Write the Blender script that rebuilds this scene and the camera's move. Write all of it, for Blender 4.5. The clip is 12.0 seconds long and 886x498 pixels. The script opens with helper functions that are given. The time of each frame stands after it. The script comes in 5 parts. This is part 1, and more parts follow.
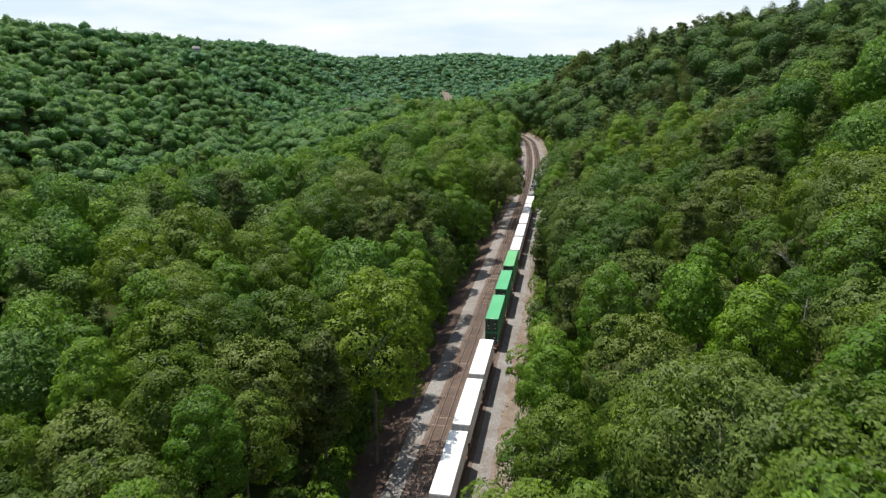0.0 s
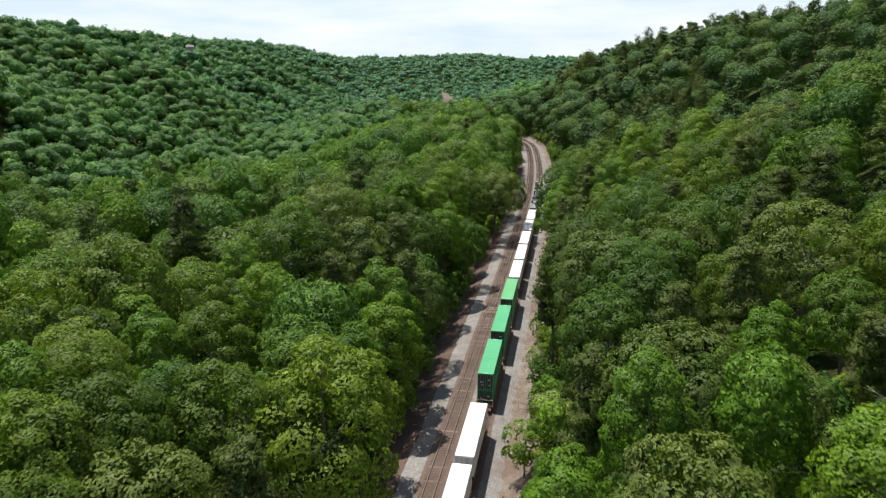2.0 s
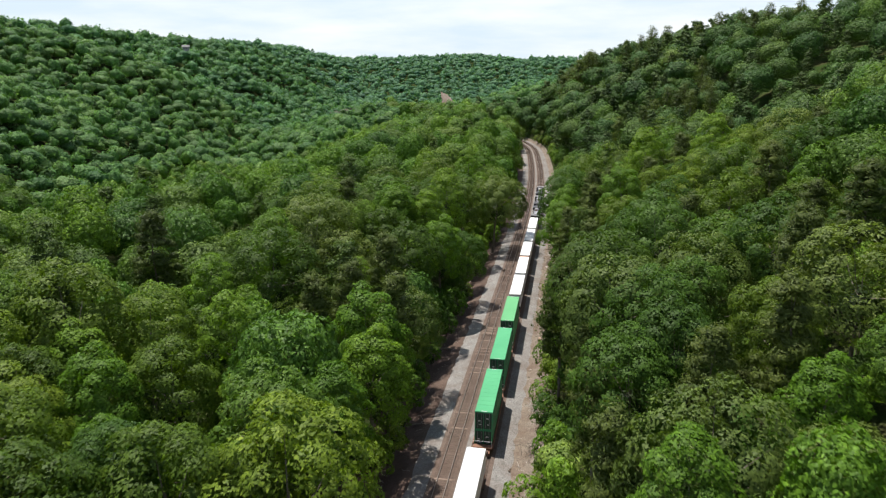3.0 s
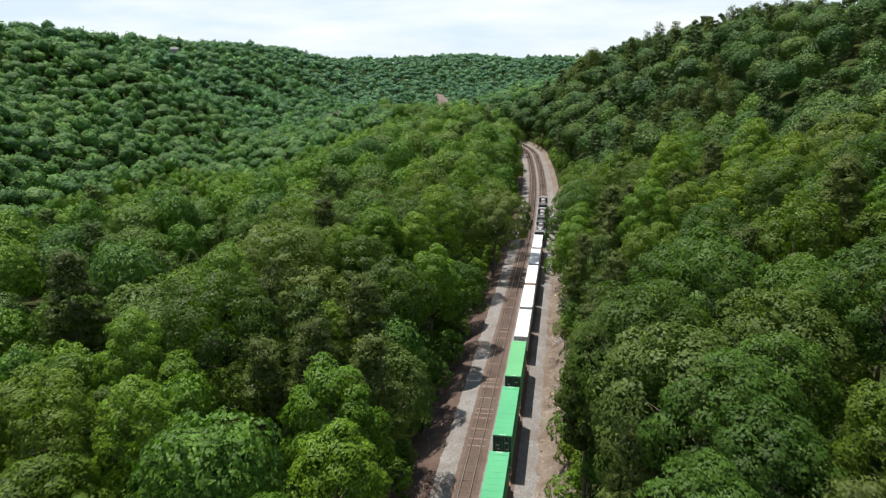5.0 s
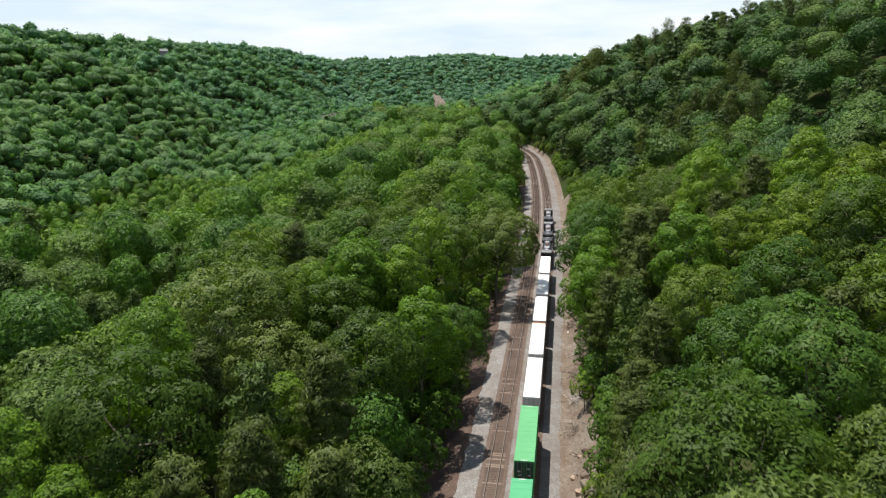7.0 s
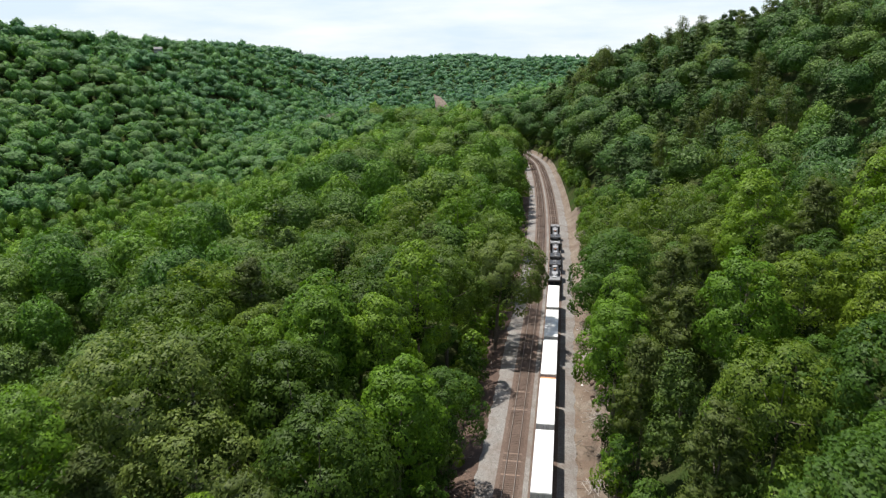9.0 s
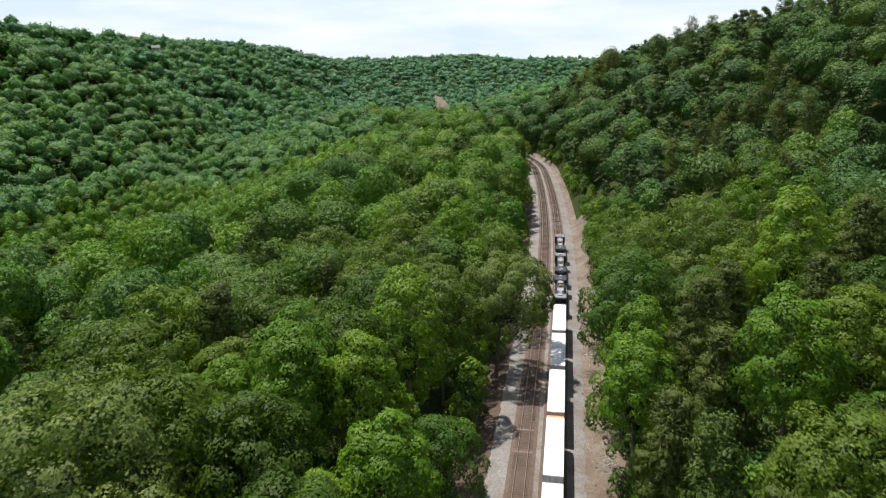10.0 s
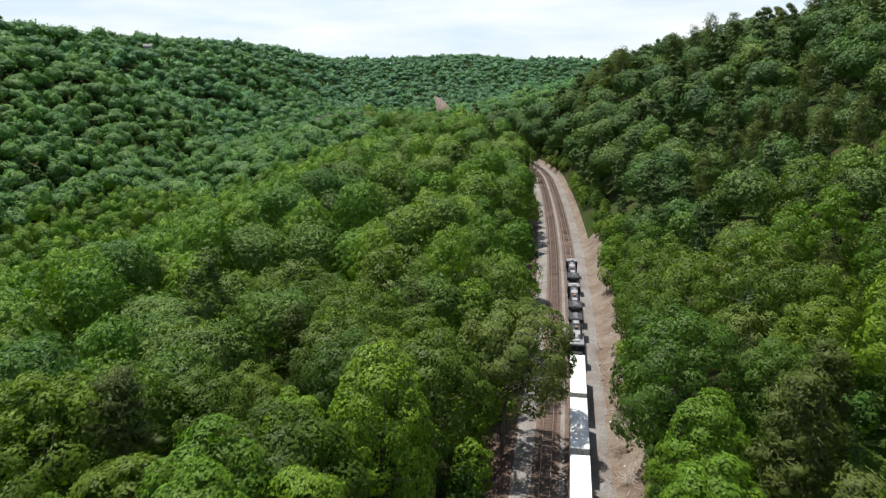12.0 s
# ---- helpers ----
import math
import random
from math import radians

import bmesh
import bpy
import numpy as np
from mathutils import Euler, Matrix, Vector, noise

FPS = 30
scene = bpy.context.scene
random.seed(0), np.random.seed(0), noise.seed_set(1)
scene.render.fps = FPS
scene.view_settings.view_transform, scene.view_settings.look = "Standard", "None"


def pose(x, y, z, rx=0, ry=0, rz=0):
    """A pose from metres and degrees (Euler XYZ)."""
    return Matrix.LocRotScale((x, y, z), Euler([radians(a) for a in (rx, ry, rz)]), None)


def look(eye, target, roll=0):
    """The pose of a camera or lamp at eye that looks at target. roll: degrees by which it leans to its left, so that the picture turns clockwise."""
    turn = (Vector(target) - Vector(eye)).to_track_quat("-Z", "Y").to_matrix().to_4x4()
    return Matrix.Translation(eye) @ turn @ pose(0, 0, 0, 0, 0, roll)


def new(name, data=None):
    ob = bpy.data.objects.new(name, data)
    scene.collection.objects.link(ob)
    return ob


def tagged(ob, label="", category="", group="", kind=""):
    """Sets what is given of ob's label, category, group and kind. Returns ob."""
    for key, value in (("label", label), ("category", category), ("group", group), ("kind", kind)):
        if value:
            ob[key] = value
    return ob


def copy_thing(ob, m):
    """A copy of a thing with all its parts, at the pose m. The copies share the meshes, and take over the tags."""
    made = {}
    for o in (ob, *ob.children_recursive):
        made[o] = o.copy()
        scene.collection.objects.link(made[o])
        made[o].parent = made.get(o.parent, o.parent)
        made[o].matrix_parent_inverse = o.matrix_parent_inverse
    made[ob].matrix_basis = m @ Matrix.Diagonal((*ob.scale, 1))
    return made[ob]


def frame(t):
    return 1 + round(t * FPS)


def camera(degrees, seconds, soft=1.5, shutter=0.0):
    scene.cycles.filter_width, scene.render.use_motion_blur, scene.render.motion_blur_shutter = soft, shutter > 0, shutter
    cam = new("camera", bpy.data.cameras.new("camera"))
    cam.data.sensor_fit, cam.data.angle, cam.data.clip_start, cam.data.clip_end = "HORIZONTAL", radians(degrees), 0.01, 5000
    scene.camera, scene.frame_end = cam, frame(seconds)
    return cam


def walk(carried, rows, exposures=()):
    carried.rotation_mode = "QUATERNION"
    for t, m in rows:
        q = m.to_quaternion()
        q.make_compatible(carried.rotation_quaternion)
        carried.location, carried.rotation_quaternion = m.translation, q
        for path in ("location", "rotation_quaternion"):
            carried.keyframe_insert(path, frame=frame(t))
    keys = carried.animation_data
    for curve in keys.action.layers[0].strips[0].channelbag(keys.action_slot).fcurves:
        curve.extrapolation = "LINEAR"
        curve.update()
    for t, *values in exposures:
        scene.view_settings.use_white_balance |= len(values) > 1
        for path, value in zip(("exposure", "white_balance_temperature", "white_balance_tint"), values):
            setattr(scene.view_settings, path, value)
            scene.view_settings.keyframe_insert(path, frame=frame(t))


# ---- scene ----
cam = camera(61.3, 12.0, soft=1.2, shutter=0.4)
METRES, EYE, TILT, LEAN, TURN = 163.0, 55.0, -13.9, 0.0, 0.0
ROWS = [
    (0.0, 0.0, 0.0, 0.0, -0.0, 0.0, 0.0),
    (0.5, 0.0042, 0.0395, 0.0103, -0.0, -0.0, -0.11),
    (1.0, 0.0083, 0.0791, 0.0198, 0.01, 0.01, -0.21),
    (1.5, 0.0123, 0.1186, 0.0295, 0.02, 0.02, -0.3),
    (2.0, 0.016, 0.1589, 0.0394, 0.01, 0.03, -0.34),
    (2.5, 0.0192, 0.1993, 0.0495, -0.01, 0.04, -0.37),
    (3.0, 0.0217, 0.24, 0.0596, -0.02, 0.05, -0.34),
    (5.0, 0.0291, 0.4037, 0.0995, -0.17, 0.07, 0.22),
    (5.5, 0.0306, 0.444, 0.1096, -0.2, 0.08, 0.31),
    (6.0, 0.0321, 0.4838, 0.1195, -0.23, 0.07, 0.4),
    (6.5, 0.0336, 0.5233, 0.1293, -0.26, 0.08, 0.51),
    (7.0, 0.0359, 0.5624, 0.1391, -0.29, 0.09, 0.64),
    (9.0, 0.0482, 0.72, 0.1777, -0.22, 0.11, 0.25),
    (9.5, 0.0508, 0.7603, 0.1877, -0.19, 0.12, 0.1),
    (10.0, 0.0532, 0.8011, 0.1978, -0.17, 0.13, -0.07),
    (10.5, 0.0554, 0.8421, 0.2079, -0.16, 0.14, -0.22),
    (11.0, 0.0572, 0.8836, 0.2183, -0.15, 0.14, -0.33),
    (11.5, 0.0587, 0.9263, 0.2288, -0.17, 0.14, -0.3),
    (12.0, 0.0601, 0.9685, 0.2405, -0.18, 0.13, -0.27),
]
walk(cam, [(t, pose(0, 0, EYE, TILT, LEAN, TURN) @ pose(METRES * x, METRES * y, METRES * z, 90 + pitch, roll, yaw)) for t, x, y, z, yaw, pitch, roll in ROWS])

# ---- world, sun, exposure ----
SUN_HIGH, SUN_FROM = 69.0, -42.0        # degrees above the horizon; azimuth from +y, clockwise
scene.view_settings.exposure = 0.52


def make_world():
    w = bpy.data.worlds.new("sky")
    scene.world = w
    w.use_nodes = True
    nt = w.node_tree
    nt.nodes.clear()
    out = nt.nodes.new("ShaderNodeOutputWorld")
    bg = nt.nodes.new("ShaderNodeBackground")
    sky = nt.nodes.new("ShaderNodeTexSky")
    sky.sky_type = "NISHITA"
    sky.sun_disc = False
    sky.sun_elevation = radians(SUN_HIGH)
    sky.sun_rotation = radians(SUN_FROM)
    sky.air_density, sky.dust_density, sky.ozone_density = 1.0, 0.3, 2.0
    tc = nt.nodes.new("ShaderNodeTexCoord")
    mp = nt.nodes.new("ShaderNodeMapping")
    mp.inputs["Scale"].default_value = (2.0, 2.0, 11.0)
    no = nt.nodes.new("ShaderNodeTexNoise")
    no.inputs["Scale"].default_value = 2.1
    no.inputs["Detail"].default_value = 7.0
    no.inputs["Roughness"].default_value = 0.55
    ramp = nt.nodes.new("ShaderNodeValToRGB")
    ramp.color_ramp.elements[0].position = 0.36
    ramp.color_ramp.elements[0].color = (0.0, 0.0, 0.0, 1)
    ramp.color_ramp.elements[1].position = 0.64
    mix = nt.nodes.new("ShaderNodeMix")
    mix.data_type = "RGBA"
    bg.inputs["Strength"].default_value = 0.1
    nt.links.new(tc.outputs["Generated"], mp.inputs["Vector"])
    nt.links.new(mp.outputs["Vector"], no.inputs["Vector"])
    nt.links.new(no.outputs["Fac"], ramp.inputs["Fac"])
    sep = nt.nodes.new("ShaderNodeSeparateXYZ")
    nt.links.new(tc.outputs["Generated"], sep.inputs["Vector"])
    high = nt.nodes.new("ShaderNodeMapRange")
    for k, v in (("From Min", 0.08), ("From Max", 0.5), ("To Min", 0.94), ("To Max", 0.3)):
        high.inputs[k].default_value = v
    nt.links.new(sep.outputs["Z"], high.inputs["Value"])
    veil = nt.nodes.new("ShaderNodeMix")
    veil.data_type = "RGBA"
    veil.inputs["A"].default_value = (5.25, 6.2, 7.15, 1)
    veil.inputs["B"].default_value = (7.1, 7.4, 7.6, 1)
    nt.links.new(ramp.outputs["Color"], veil.inputs["Factor"])
    nt.links.new(high.outputs["Result"], mix.inputs["Factor"])
    nt.links.new(veil.outputs["Result"], mix.inputs["B"])
    nt.links.new(sky.outputs["Color"], mix.inputs["A"])
    nt.links.new(mix.outputs["Result"], bg.inputs["Color"])
    nt.links.new(bg.outputs["Background"], out.inputs["Surface"])


make_world()
sun = new("sun", bpy.data.lights.new("sun", "SUN"))
sun.data.energy, sun.data.angle, sun.data.color = 5.4, radians(0.6), (1.0, 0.95, 0.87)
_a, _e = radians(SUN_FROM), radians(SUN_HIGH)
sun.matrix_world = look((0, 0, 300), Vector((0, 0, 300)) - Vector((math.sin(_a) * math.cos(_e), math.cos(_a) * math.cos(_e), math.sin(_e))))


# ---- materials ----
def mat(name):
    m = bpy.data.materials.new(name)
    m.use_nodes = True
    nt = m.node_tree
    return m, nt, nt.nodes["Principled BSDF"]


def node(nt, kind, **values):
    n = nt.nodes.new(kind)
    for k, v in values.items():
        n.inputs[k.replace("_", " ")].default_value = v
    return n


def ramp_node(nt, fac, stops):
    r = nt.nodes.new("ShaderNodeValToRGB")
    while len(r.color_ramp.elements) < len(stops):
        r.color_ramp.elements.new(0.5)
    for e, (p, c) in zip(r.color_ramp.elements, stops):
        e.position, e.color = p, (*c, 1)
    nt.links.new(fac, r.inputs["Fac"])
    return r


def mixed(nt, fac, a, b, blend="MIX"):
    m = nt.nodes.new("ShaderNodeMix")
    m.data_type, m.blend_type = "RGBA", blend
    for socket, value in ((m.inputs["Factor"], fac), (m.inputs["A"], a), (m.inputs["B"], b)):
        if isinstance(value, bpy.types.NodeSocket):
            nt.links.new(value, socket)
        elif isinstance(value, tuple):
            socket.default_value = (*value, 1)
        else:
            socket.default_value = value
    return m.outputs["Result"]


def bump(nt, bs, height, strength, distance):
    b = node(nt, "ShaderNodeBump", Strength=strength, Distance=distance)
    nt.links.new(height, b.inputs["Height"])
    nt.links.new(b.outputs["Normal"], bs.inputs["Normal"])


def noise_tex(nt, scale, detail=4.0, rough=0.6):
    tc = nt.nodes.new("ShaderNodeTexCoord")
    n = node(nt, "ShaderNodeTexNoise", Scale=scale, Detail=detail, Roughness=rough)
    nt.links.new(tc.outputs["Object"], n.inputs["Vector"])
    return n.outputs["Fac"]


def plain(name, c1, c2, rough=0.6, metal=0.0, scale=1.0, fine=20.0, relief=0.2):
    """Two-scale mottled surface."""
    m, nt, bs = mat(name)
    big, small = noise_tex(nt, scale, 5.0), noise_tex(nt, fine, 3.0)
    r = ramp_node(nt, big, [(0.3, c1), (0.7, c2)])
    col = mixed(nt, 0.25, r.outputs["Color"], ramp_node(nt, small, [(0.3, (0.5, 0.5, 0.5)), (0.7, (1.0, 1.0, 1.0))]).outputs["Color"], "MULTIPLY")
    nt.links.new(col, bs.inputs["Base Color"])
    bs.inputs["Roughness"].default_value, bs.inputs["Metallic"].default_value = rough, metal
    if relief:
        bump(nt, bs, small, relief, 0.02)
    return m


def foliage(name, low, mid, high, own, leaf=5.5, gloss=0.55, lit=0.3, cut=0.0, tufts=0.0):
    """Leaves: hue by tree (own: 'object' or 'tint'), by clump, with light coming through."""
    m, nt, bs = mat(name)
    if own == "object":
        tree = nt.nodes.new("ShaderNodeObjectInfo").outputs["Random"]
    else:
        a = nt.nodes.new("ShaderNodeAttribute")
        a.attribute_name = "tint"
        tree = a.outputs["Fac"]
    geo = nt.nodes.new("ShaderNodeNewGeometry")
    col = ramp_node(nt, tree, [(0.0, low), (0.5, mid), (1.0, high)]).outputs["Color"]
    clump = ramp_node(nt, geo.outputs["Random Per Island"], [(0.0, (0.72, 0.76, 0.72)), (0.55, (0.96, 0.96, 0.96)), (0.85, (1.08, 1.06, 1.0)), (1.0, (1.3, 1.24, 1.16))]).outputs["Color"]
    col = mixed(nt, 1.0, col, clump, "MULTIPLY")
    col = mixed(nt, 0.5, col, ramp_node(nt, noise_tex(nt, 0.45, 3.0), [(0.3, (0.62, 0.62, 0.62)), (0.7, (1.2, 1.2, 1.1))]).outputs["Color"], "MULTIPLY")
    tc = nt.nodes.new("ShaderNodeTexCoord")
    cell = node(nt, "ShaderNodeTexVoronoi", Scale=leaf)
    nt.links.new(tc.outputs["Object"], cell.inputs["Vector"])
    one = nt.nodes.new("ShaderNodeSeparateColor")
    nt.links.new(cell.outputs["Color"], one.inputs["Color"])
    col = mixed(nt, 1.0, col, ramp_node(nt, one.outputs["Red"], [(0.0, (0.68, 0.70, 0.66)), (0.6, (0.96, 0.96, 0.96)), (1.0, (1.3, 1.24, 1.14))]).outputs["Color"], "MULTIPLY")
    tilt = node(nt, "ShaderNodeBump", Strength=0.5, Distance=0.8 / leaf)
    nt.links.new(one.outputs["Green"], tilt.inputs["Height"])
    if tufts:
        lumps = node(nt, "ShaderNodeTexVoronoi", Scale=tufts)
        nt.links.new(tc.outputs["Object"], lumps.inputs["Vector"])
        round_up = node(nt, "ShaderNodeBump", Strength=0.7, Distance=0.7 / tufts)
        round_up.invert = True
        nt.links.new(lumps.outputs["Distance"], round_up.inputs["Height"])
        nt.links.new(round_up.outputs["Normal"], tilt.inputs["Normal"])
        col = mixed(nt, 1.0, col, ramp_node(nt, noise_tex(nt, tufts, 3.0, 0.62), [(0.34, (0.74, 0.77, 0.75)), (0.66, (1.28, 1.24, 1.15))]).outputs["Color"], "MULTIPLY")
    nt.links.new(tilt.outputs["Normal"], bs.inputs["Normal"])
    nt.links.new(col, bs.inputs["Base Color"])
    bs.inputs["Roughness"].default_value = gloss
    bs.inputs["Specular IOR Level"].default_value = 0.15
    tr = nt.nodes.new("ShaderNodeBsdfTranslucent")
    nt.links.new(mixed(nt, 1.0, col, (1.2, 1.35, 0.55), "MULTIPLY"), tr.inputs["Color"])
    ms = nt.nodes.new("ShaderNodeMixShader")
    ms.inputs["Fac"].default_value = lit
    nt.links.new(bs.outputs["BSDF"], ms.inputs[1])
    nt.links.new(tr.outputs["BSDF"], ms.inputs[2])
    last = ms
    if cut:
        gap = ramp_node(nt, cell.outputs["Distance"], [(cut, (0, 0, 0)), (cut + 0.02, (1, 1, 1))])
        last = nt.nodes.new("ShaderNodeMixShader")
        nt.links.new(gap.outputs["Color"], last.inputs["Fac"])
        nt.links.new(ms.outputs["Shader"], last.inputs[1])
        nt.links.new(nt.nodes.new("ShaderNodeBsdfTransparent").outputs["BSDF"], last.inputs[2])
    nt.links.new(last.outputs["Shader"], nt.nodes["Material Output"].inputs["Surface"])
    return m


def gravel(name, stones, dirt, spread):
    m, nt, bs = mat(name)
    tc = nt.nodes.new("ShaderNodeTexCoord")
    v = node(nt, "ShaderNodeTexVoronoi", Scale=9.0)
    nt.links.new(tc.outputs["Object"], v.inputs["Vector"])
    grain = ramp_node(nt, v.outputs["Color"], [(0.1, tuple(0.55 * c for c in stones)), (0.9, tuple(1.4 * c for c in stones))]).outputs["Color"]
    patch = ramp_node(nt, noise_tex(nt, 0.16, 6.0, 0.65), spread)
    col = mixed(nt, patch.outputs["Color"], grain, dirt)
    col = mixed(nt, 0.5, col, ramp_node(nt, noise_tex(nt, 1.6, 5.0, 0.7), [(0.3, (0.6, 0.58, 0.56)), (0.7, (1.15, 1.15, 1.15))]).outputs["Color"], "MULTIPLY")
    nt.links.new(col, bs.inputs["Base Color"])
    bs.inputs["Roughness"].default_value = 0.95
    bump(nt, bs, v.outputs["Distance"], 0.8, 0.06)
    return m


# green broadleaves of several kinds, pines, bark
LEAVES = {
    "oak": ((0.049, 0.092, 0.0110), (0.076, 0.127, 0.0145), (0.105, 0.160, 0.0190)),
    "poplar": ((0.068, 0.146, 0.0120), (0.098, 0.188, 0.0145), (0.143, 0.236, 0.0180)),
    "hickory": ((0.078, 0.131, 0.0115), (0.106, 0.168, 0.0155), (0.145, 0.208, 0.0220)),
    "maple": ((0.043, 0.092, 0.0140), (0.060, 0.122, 0.0170), (0.086, 0.159, 0.0210)),
    "chestnut": ((0.082, 0.123, 0.0300), (0.104, 0.150, 0.0350), (0.134, 0.178, 0.0410)),
    "pine": ((0.062, 0.088, 0.020), (0.082, 0.112, 0.025), (0.104, 0.136, 0.031)),
}
M_LEAF = {k: foliage("leaves_" + k, *v, "object", 6.0, cut=0.74) for k, v in LEAVES.items()}
M_SPRAY = {k: foliage("sprays_" + k, *v, "object", 4.0, cut=0.55) for k, v in LEAVES.items()}


# Shifts a leaf colour by k; also paints haze and bluish shade in.
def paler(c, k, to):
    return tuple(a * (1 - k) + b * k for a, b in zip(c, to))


M_WOOD = {k: foliage("wood_" + k, *[paler(c, 0.2, (0.060, 0.180, 0.045)) for c in v], "tint", 3.6, lit=0.26, cut=0.6, tufts=0.9) for k, v in LEAVES.items()}
# valley woods: pale haze painted into the leaf colours
M_VALLEY_HAZE = {k: foliage("valley_" + k, *[paler(c, 0.4, (0.118, 0.285, 0.140)) for c in v], "tint", 2.0, lit=0.36, tufts=0.7) for k, v in LEAVES.items()}
# bluff and bend woods: dark bluish shade painted into the leaf colours
M_BLUFF_SHADE = {k: foliage("bluff_" + k, *[paler(c, 0.38, (0.028, 0.085, 0.036)) for c in v], "tint", 2.9, lit=0.16, cut=0.6, tufts=0.9) for k, v in LEAVES.items()}
# farther woods: stronger, bluer haze painted into the leaf colours
M_DISTANT_HAZE = {k: foliage("distant_" + k, *[paler(c, 0.5, (0.110, 0.275, 0.17)) for c in v], "tint", 1.5, lit=0.36, tufts=0.5) for k, v in LEAVES.items()}
M_RIDGE_HAZE = {k: foliage("ridge_" + k, *[paler(c, 0.6, (0.105, 0.25, 0.195)) for c in v], "tint", 0.7, lit=0.36, tufts=0.3) for k, v in LEAVES.items()}
M_BUDS = foliage("budding_twigs", (0.085, 0.088, 0.066), (0.105, 0.106, 0.082), (0.13, 0.128, 0.10), "tint", 1.5, lit=0.2, tufts=0.5)
# twigs inside the crowns, coloured very dark to paint in the crown's shade
M_TWIG_SHADE = foliage("inner_twig_shade", (0.016, 0.03, 0.006), (0.022, 0.04, 0.008), (0.03, 0.05, 0.011), "object", 3.4, cut=0.5)
M_BARK = plain("bark", (0.10, 0.078, 0.058), (0.19, 0.16, 0.13), 0.95, 0, 0.8, 9.0, 0.6)
M_DEAD = plain("bare_wood", (0.32, 0.29, 0.26), (0.46, 0.43, 0.39), 0.95, 0, 0.8, 9.0, 0.4)
M_FLOOR = gravel("forest_floor", (0.050, 0.052, 0.023), (0.028, 0.054, 0.014), [(0.38, (0, 0, 0)), (0.62, (1, 1, 1))])
M_FLOOR.node_tree.nodes["Principled BSDF"].inputs["Specular IOR Level"].default_value = 0.0
M_BALLAST = gravel("ballast", (0.200, 0.192, 0.182), (0.126, 0.097, 0.080), [(0.42, (0, 0, 0)), (0.72, (1, 1, 1))])
M_DIRT = gravel("dirt", (0.101, 0.066, 0.049), (0.063, 0.037, 0.027), [(0.35, (0, 0, 0)), (0.6, (1, 1, 1))])
M_EARTH = gravel("tan_earth", (0.185, 0.154, 0.122), (0.120, 0.084, 0.060), [(0.38, (0, 0, 0)), (0.6, (1, 1, 1))])
M_BED = gravel("rusty_ballast", (0.126, 0.091, 0.072), (0.084, 0.052, 0.038), [(0.35, (0, 0, 0)), (0.75, (1, 1, 1))])


def timber():
    """Creosoted ties; now and then a newer, paler one."""
    m, nt, bs = mat("tie_timber")
    rnd = nt.nodes.new("ShaderNodeObjectInfo").outputs["Random"]
    geo = nt.nodes.new("ShaderNodeNewGeometry").outputs["Random Per Island"]
    tone = ramp_node(nt, geo, [(0.0, (0.062, 0.040, 0.030)), (1.0, (0.135, 0.092, 0.070))]).outputs["Color"]
    fresh = ramp_node(nt, rnd, [(0.88, (0.8, 0.8, 0.8)), (0.91, (2.3, 2.5, 2.6))]).outputs["Color"]
    col = mixed(nt, 1.0, tone, fresh, "MULTIPLY")
    col = mixed(nt, 0.6, col, ramp_node(nt, noise_tex(nt, 6.0, 5.0), [(0.3, (0.5, 0.5, 0.5)), (0.7, (1.3, 1.3, 1.3))]).outputs["Color"], "MULTIPLY")
    nt.links.new(col, bs.inputs["Base Color"])
    bs.inputs["Roughness"].default_value = 0.95
    bump(nt, bs, noise_tex(nt, 18.0, 4.0), 0.5, 0.02)
    return m


M_TIE = timber()
M_RAIL = plain("rail_steel", (0.136, 0.081, 0.060), (0.221, 0.153, 0.119), 0.55, 0.4, 0.5, 20.0, 0.1)
M_SHINE = plain("polished_steel", (0.24, 0.21, 0.19), (0.34, 0.31, 0.28), 0.5, 0.5, 0.5, 20.0, 0.05)
M_WHITE = plain("white_paint", (0.78, 0.78, 0.77), (0.84, 0.84, 0.83), 0.5, 0, 0.35, 6.0, 0.05)
M_WHITE_DIRTY = plain("dusty_white_paint", (0.50, 0.49, 0.48), (0.80, 0.80, 0.79), 0.55, 0, 0.5, 5.0, 0.05)
M_GREEN = plain("light_green_paint", (0.075, 0.295, 0.115), (0.095, 0.335, 0.135), 0.7, 0, 0.25, 5.0, 0.05)
M_GREEN2 = plain("sea_green_paint", (0.042, 0.27, 0.115), (0.062, 0.32, 0.142), 0.7, 0, 0.25, 5.0, 0.05)
M_GREEN_DARK = plain("dark_green_paint", (0.012, 0.045, 0.028), (0.022, 0.065, 0.04), 0.5, 0, 0.5, 6.0, 0.05)
M_BLACK = plain("black_paint", (0.012, 0.012, 0.014), (0.03, 0.03, 0.032), 0.45, 0, 0.6, 7.0, 0.05)
M_GREY = plain("grey_steel", (0.20, 0.20, 0.21), (0.34, 0.34, 0.35), 0.55, 0.2, 0.6, 7.0, 0.1)
M_PALE = plain("pale_grey_roof", (0.42, 0.42, 0.43), (0.60, 0.60, 0.60), 0.55, 0.1, 0.8, 7.0, 0.05)
M_CAB_ROOF = plain("dusty_grey_roof", (0.13, 0.13, 0.135), (0.24, 0.24, 0.24), 0.6, 0.1, 0.8, 7.0, 0.05)
M_RUST = plain("rusted_steel", (0.13, 0.062, 0.038), (0.24, 0.12, 0.075), 0.85, 0.1, 0.8, 8.0, 0.3)
M_ORANGE = plain("orange_paint", (0.55, 0.19, 0.06), (0.70, 0.32, 0.16), 0.55, 0, 1.5, 6.0, 0.05)
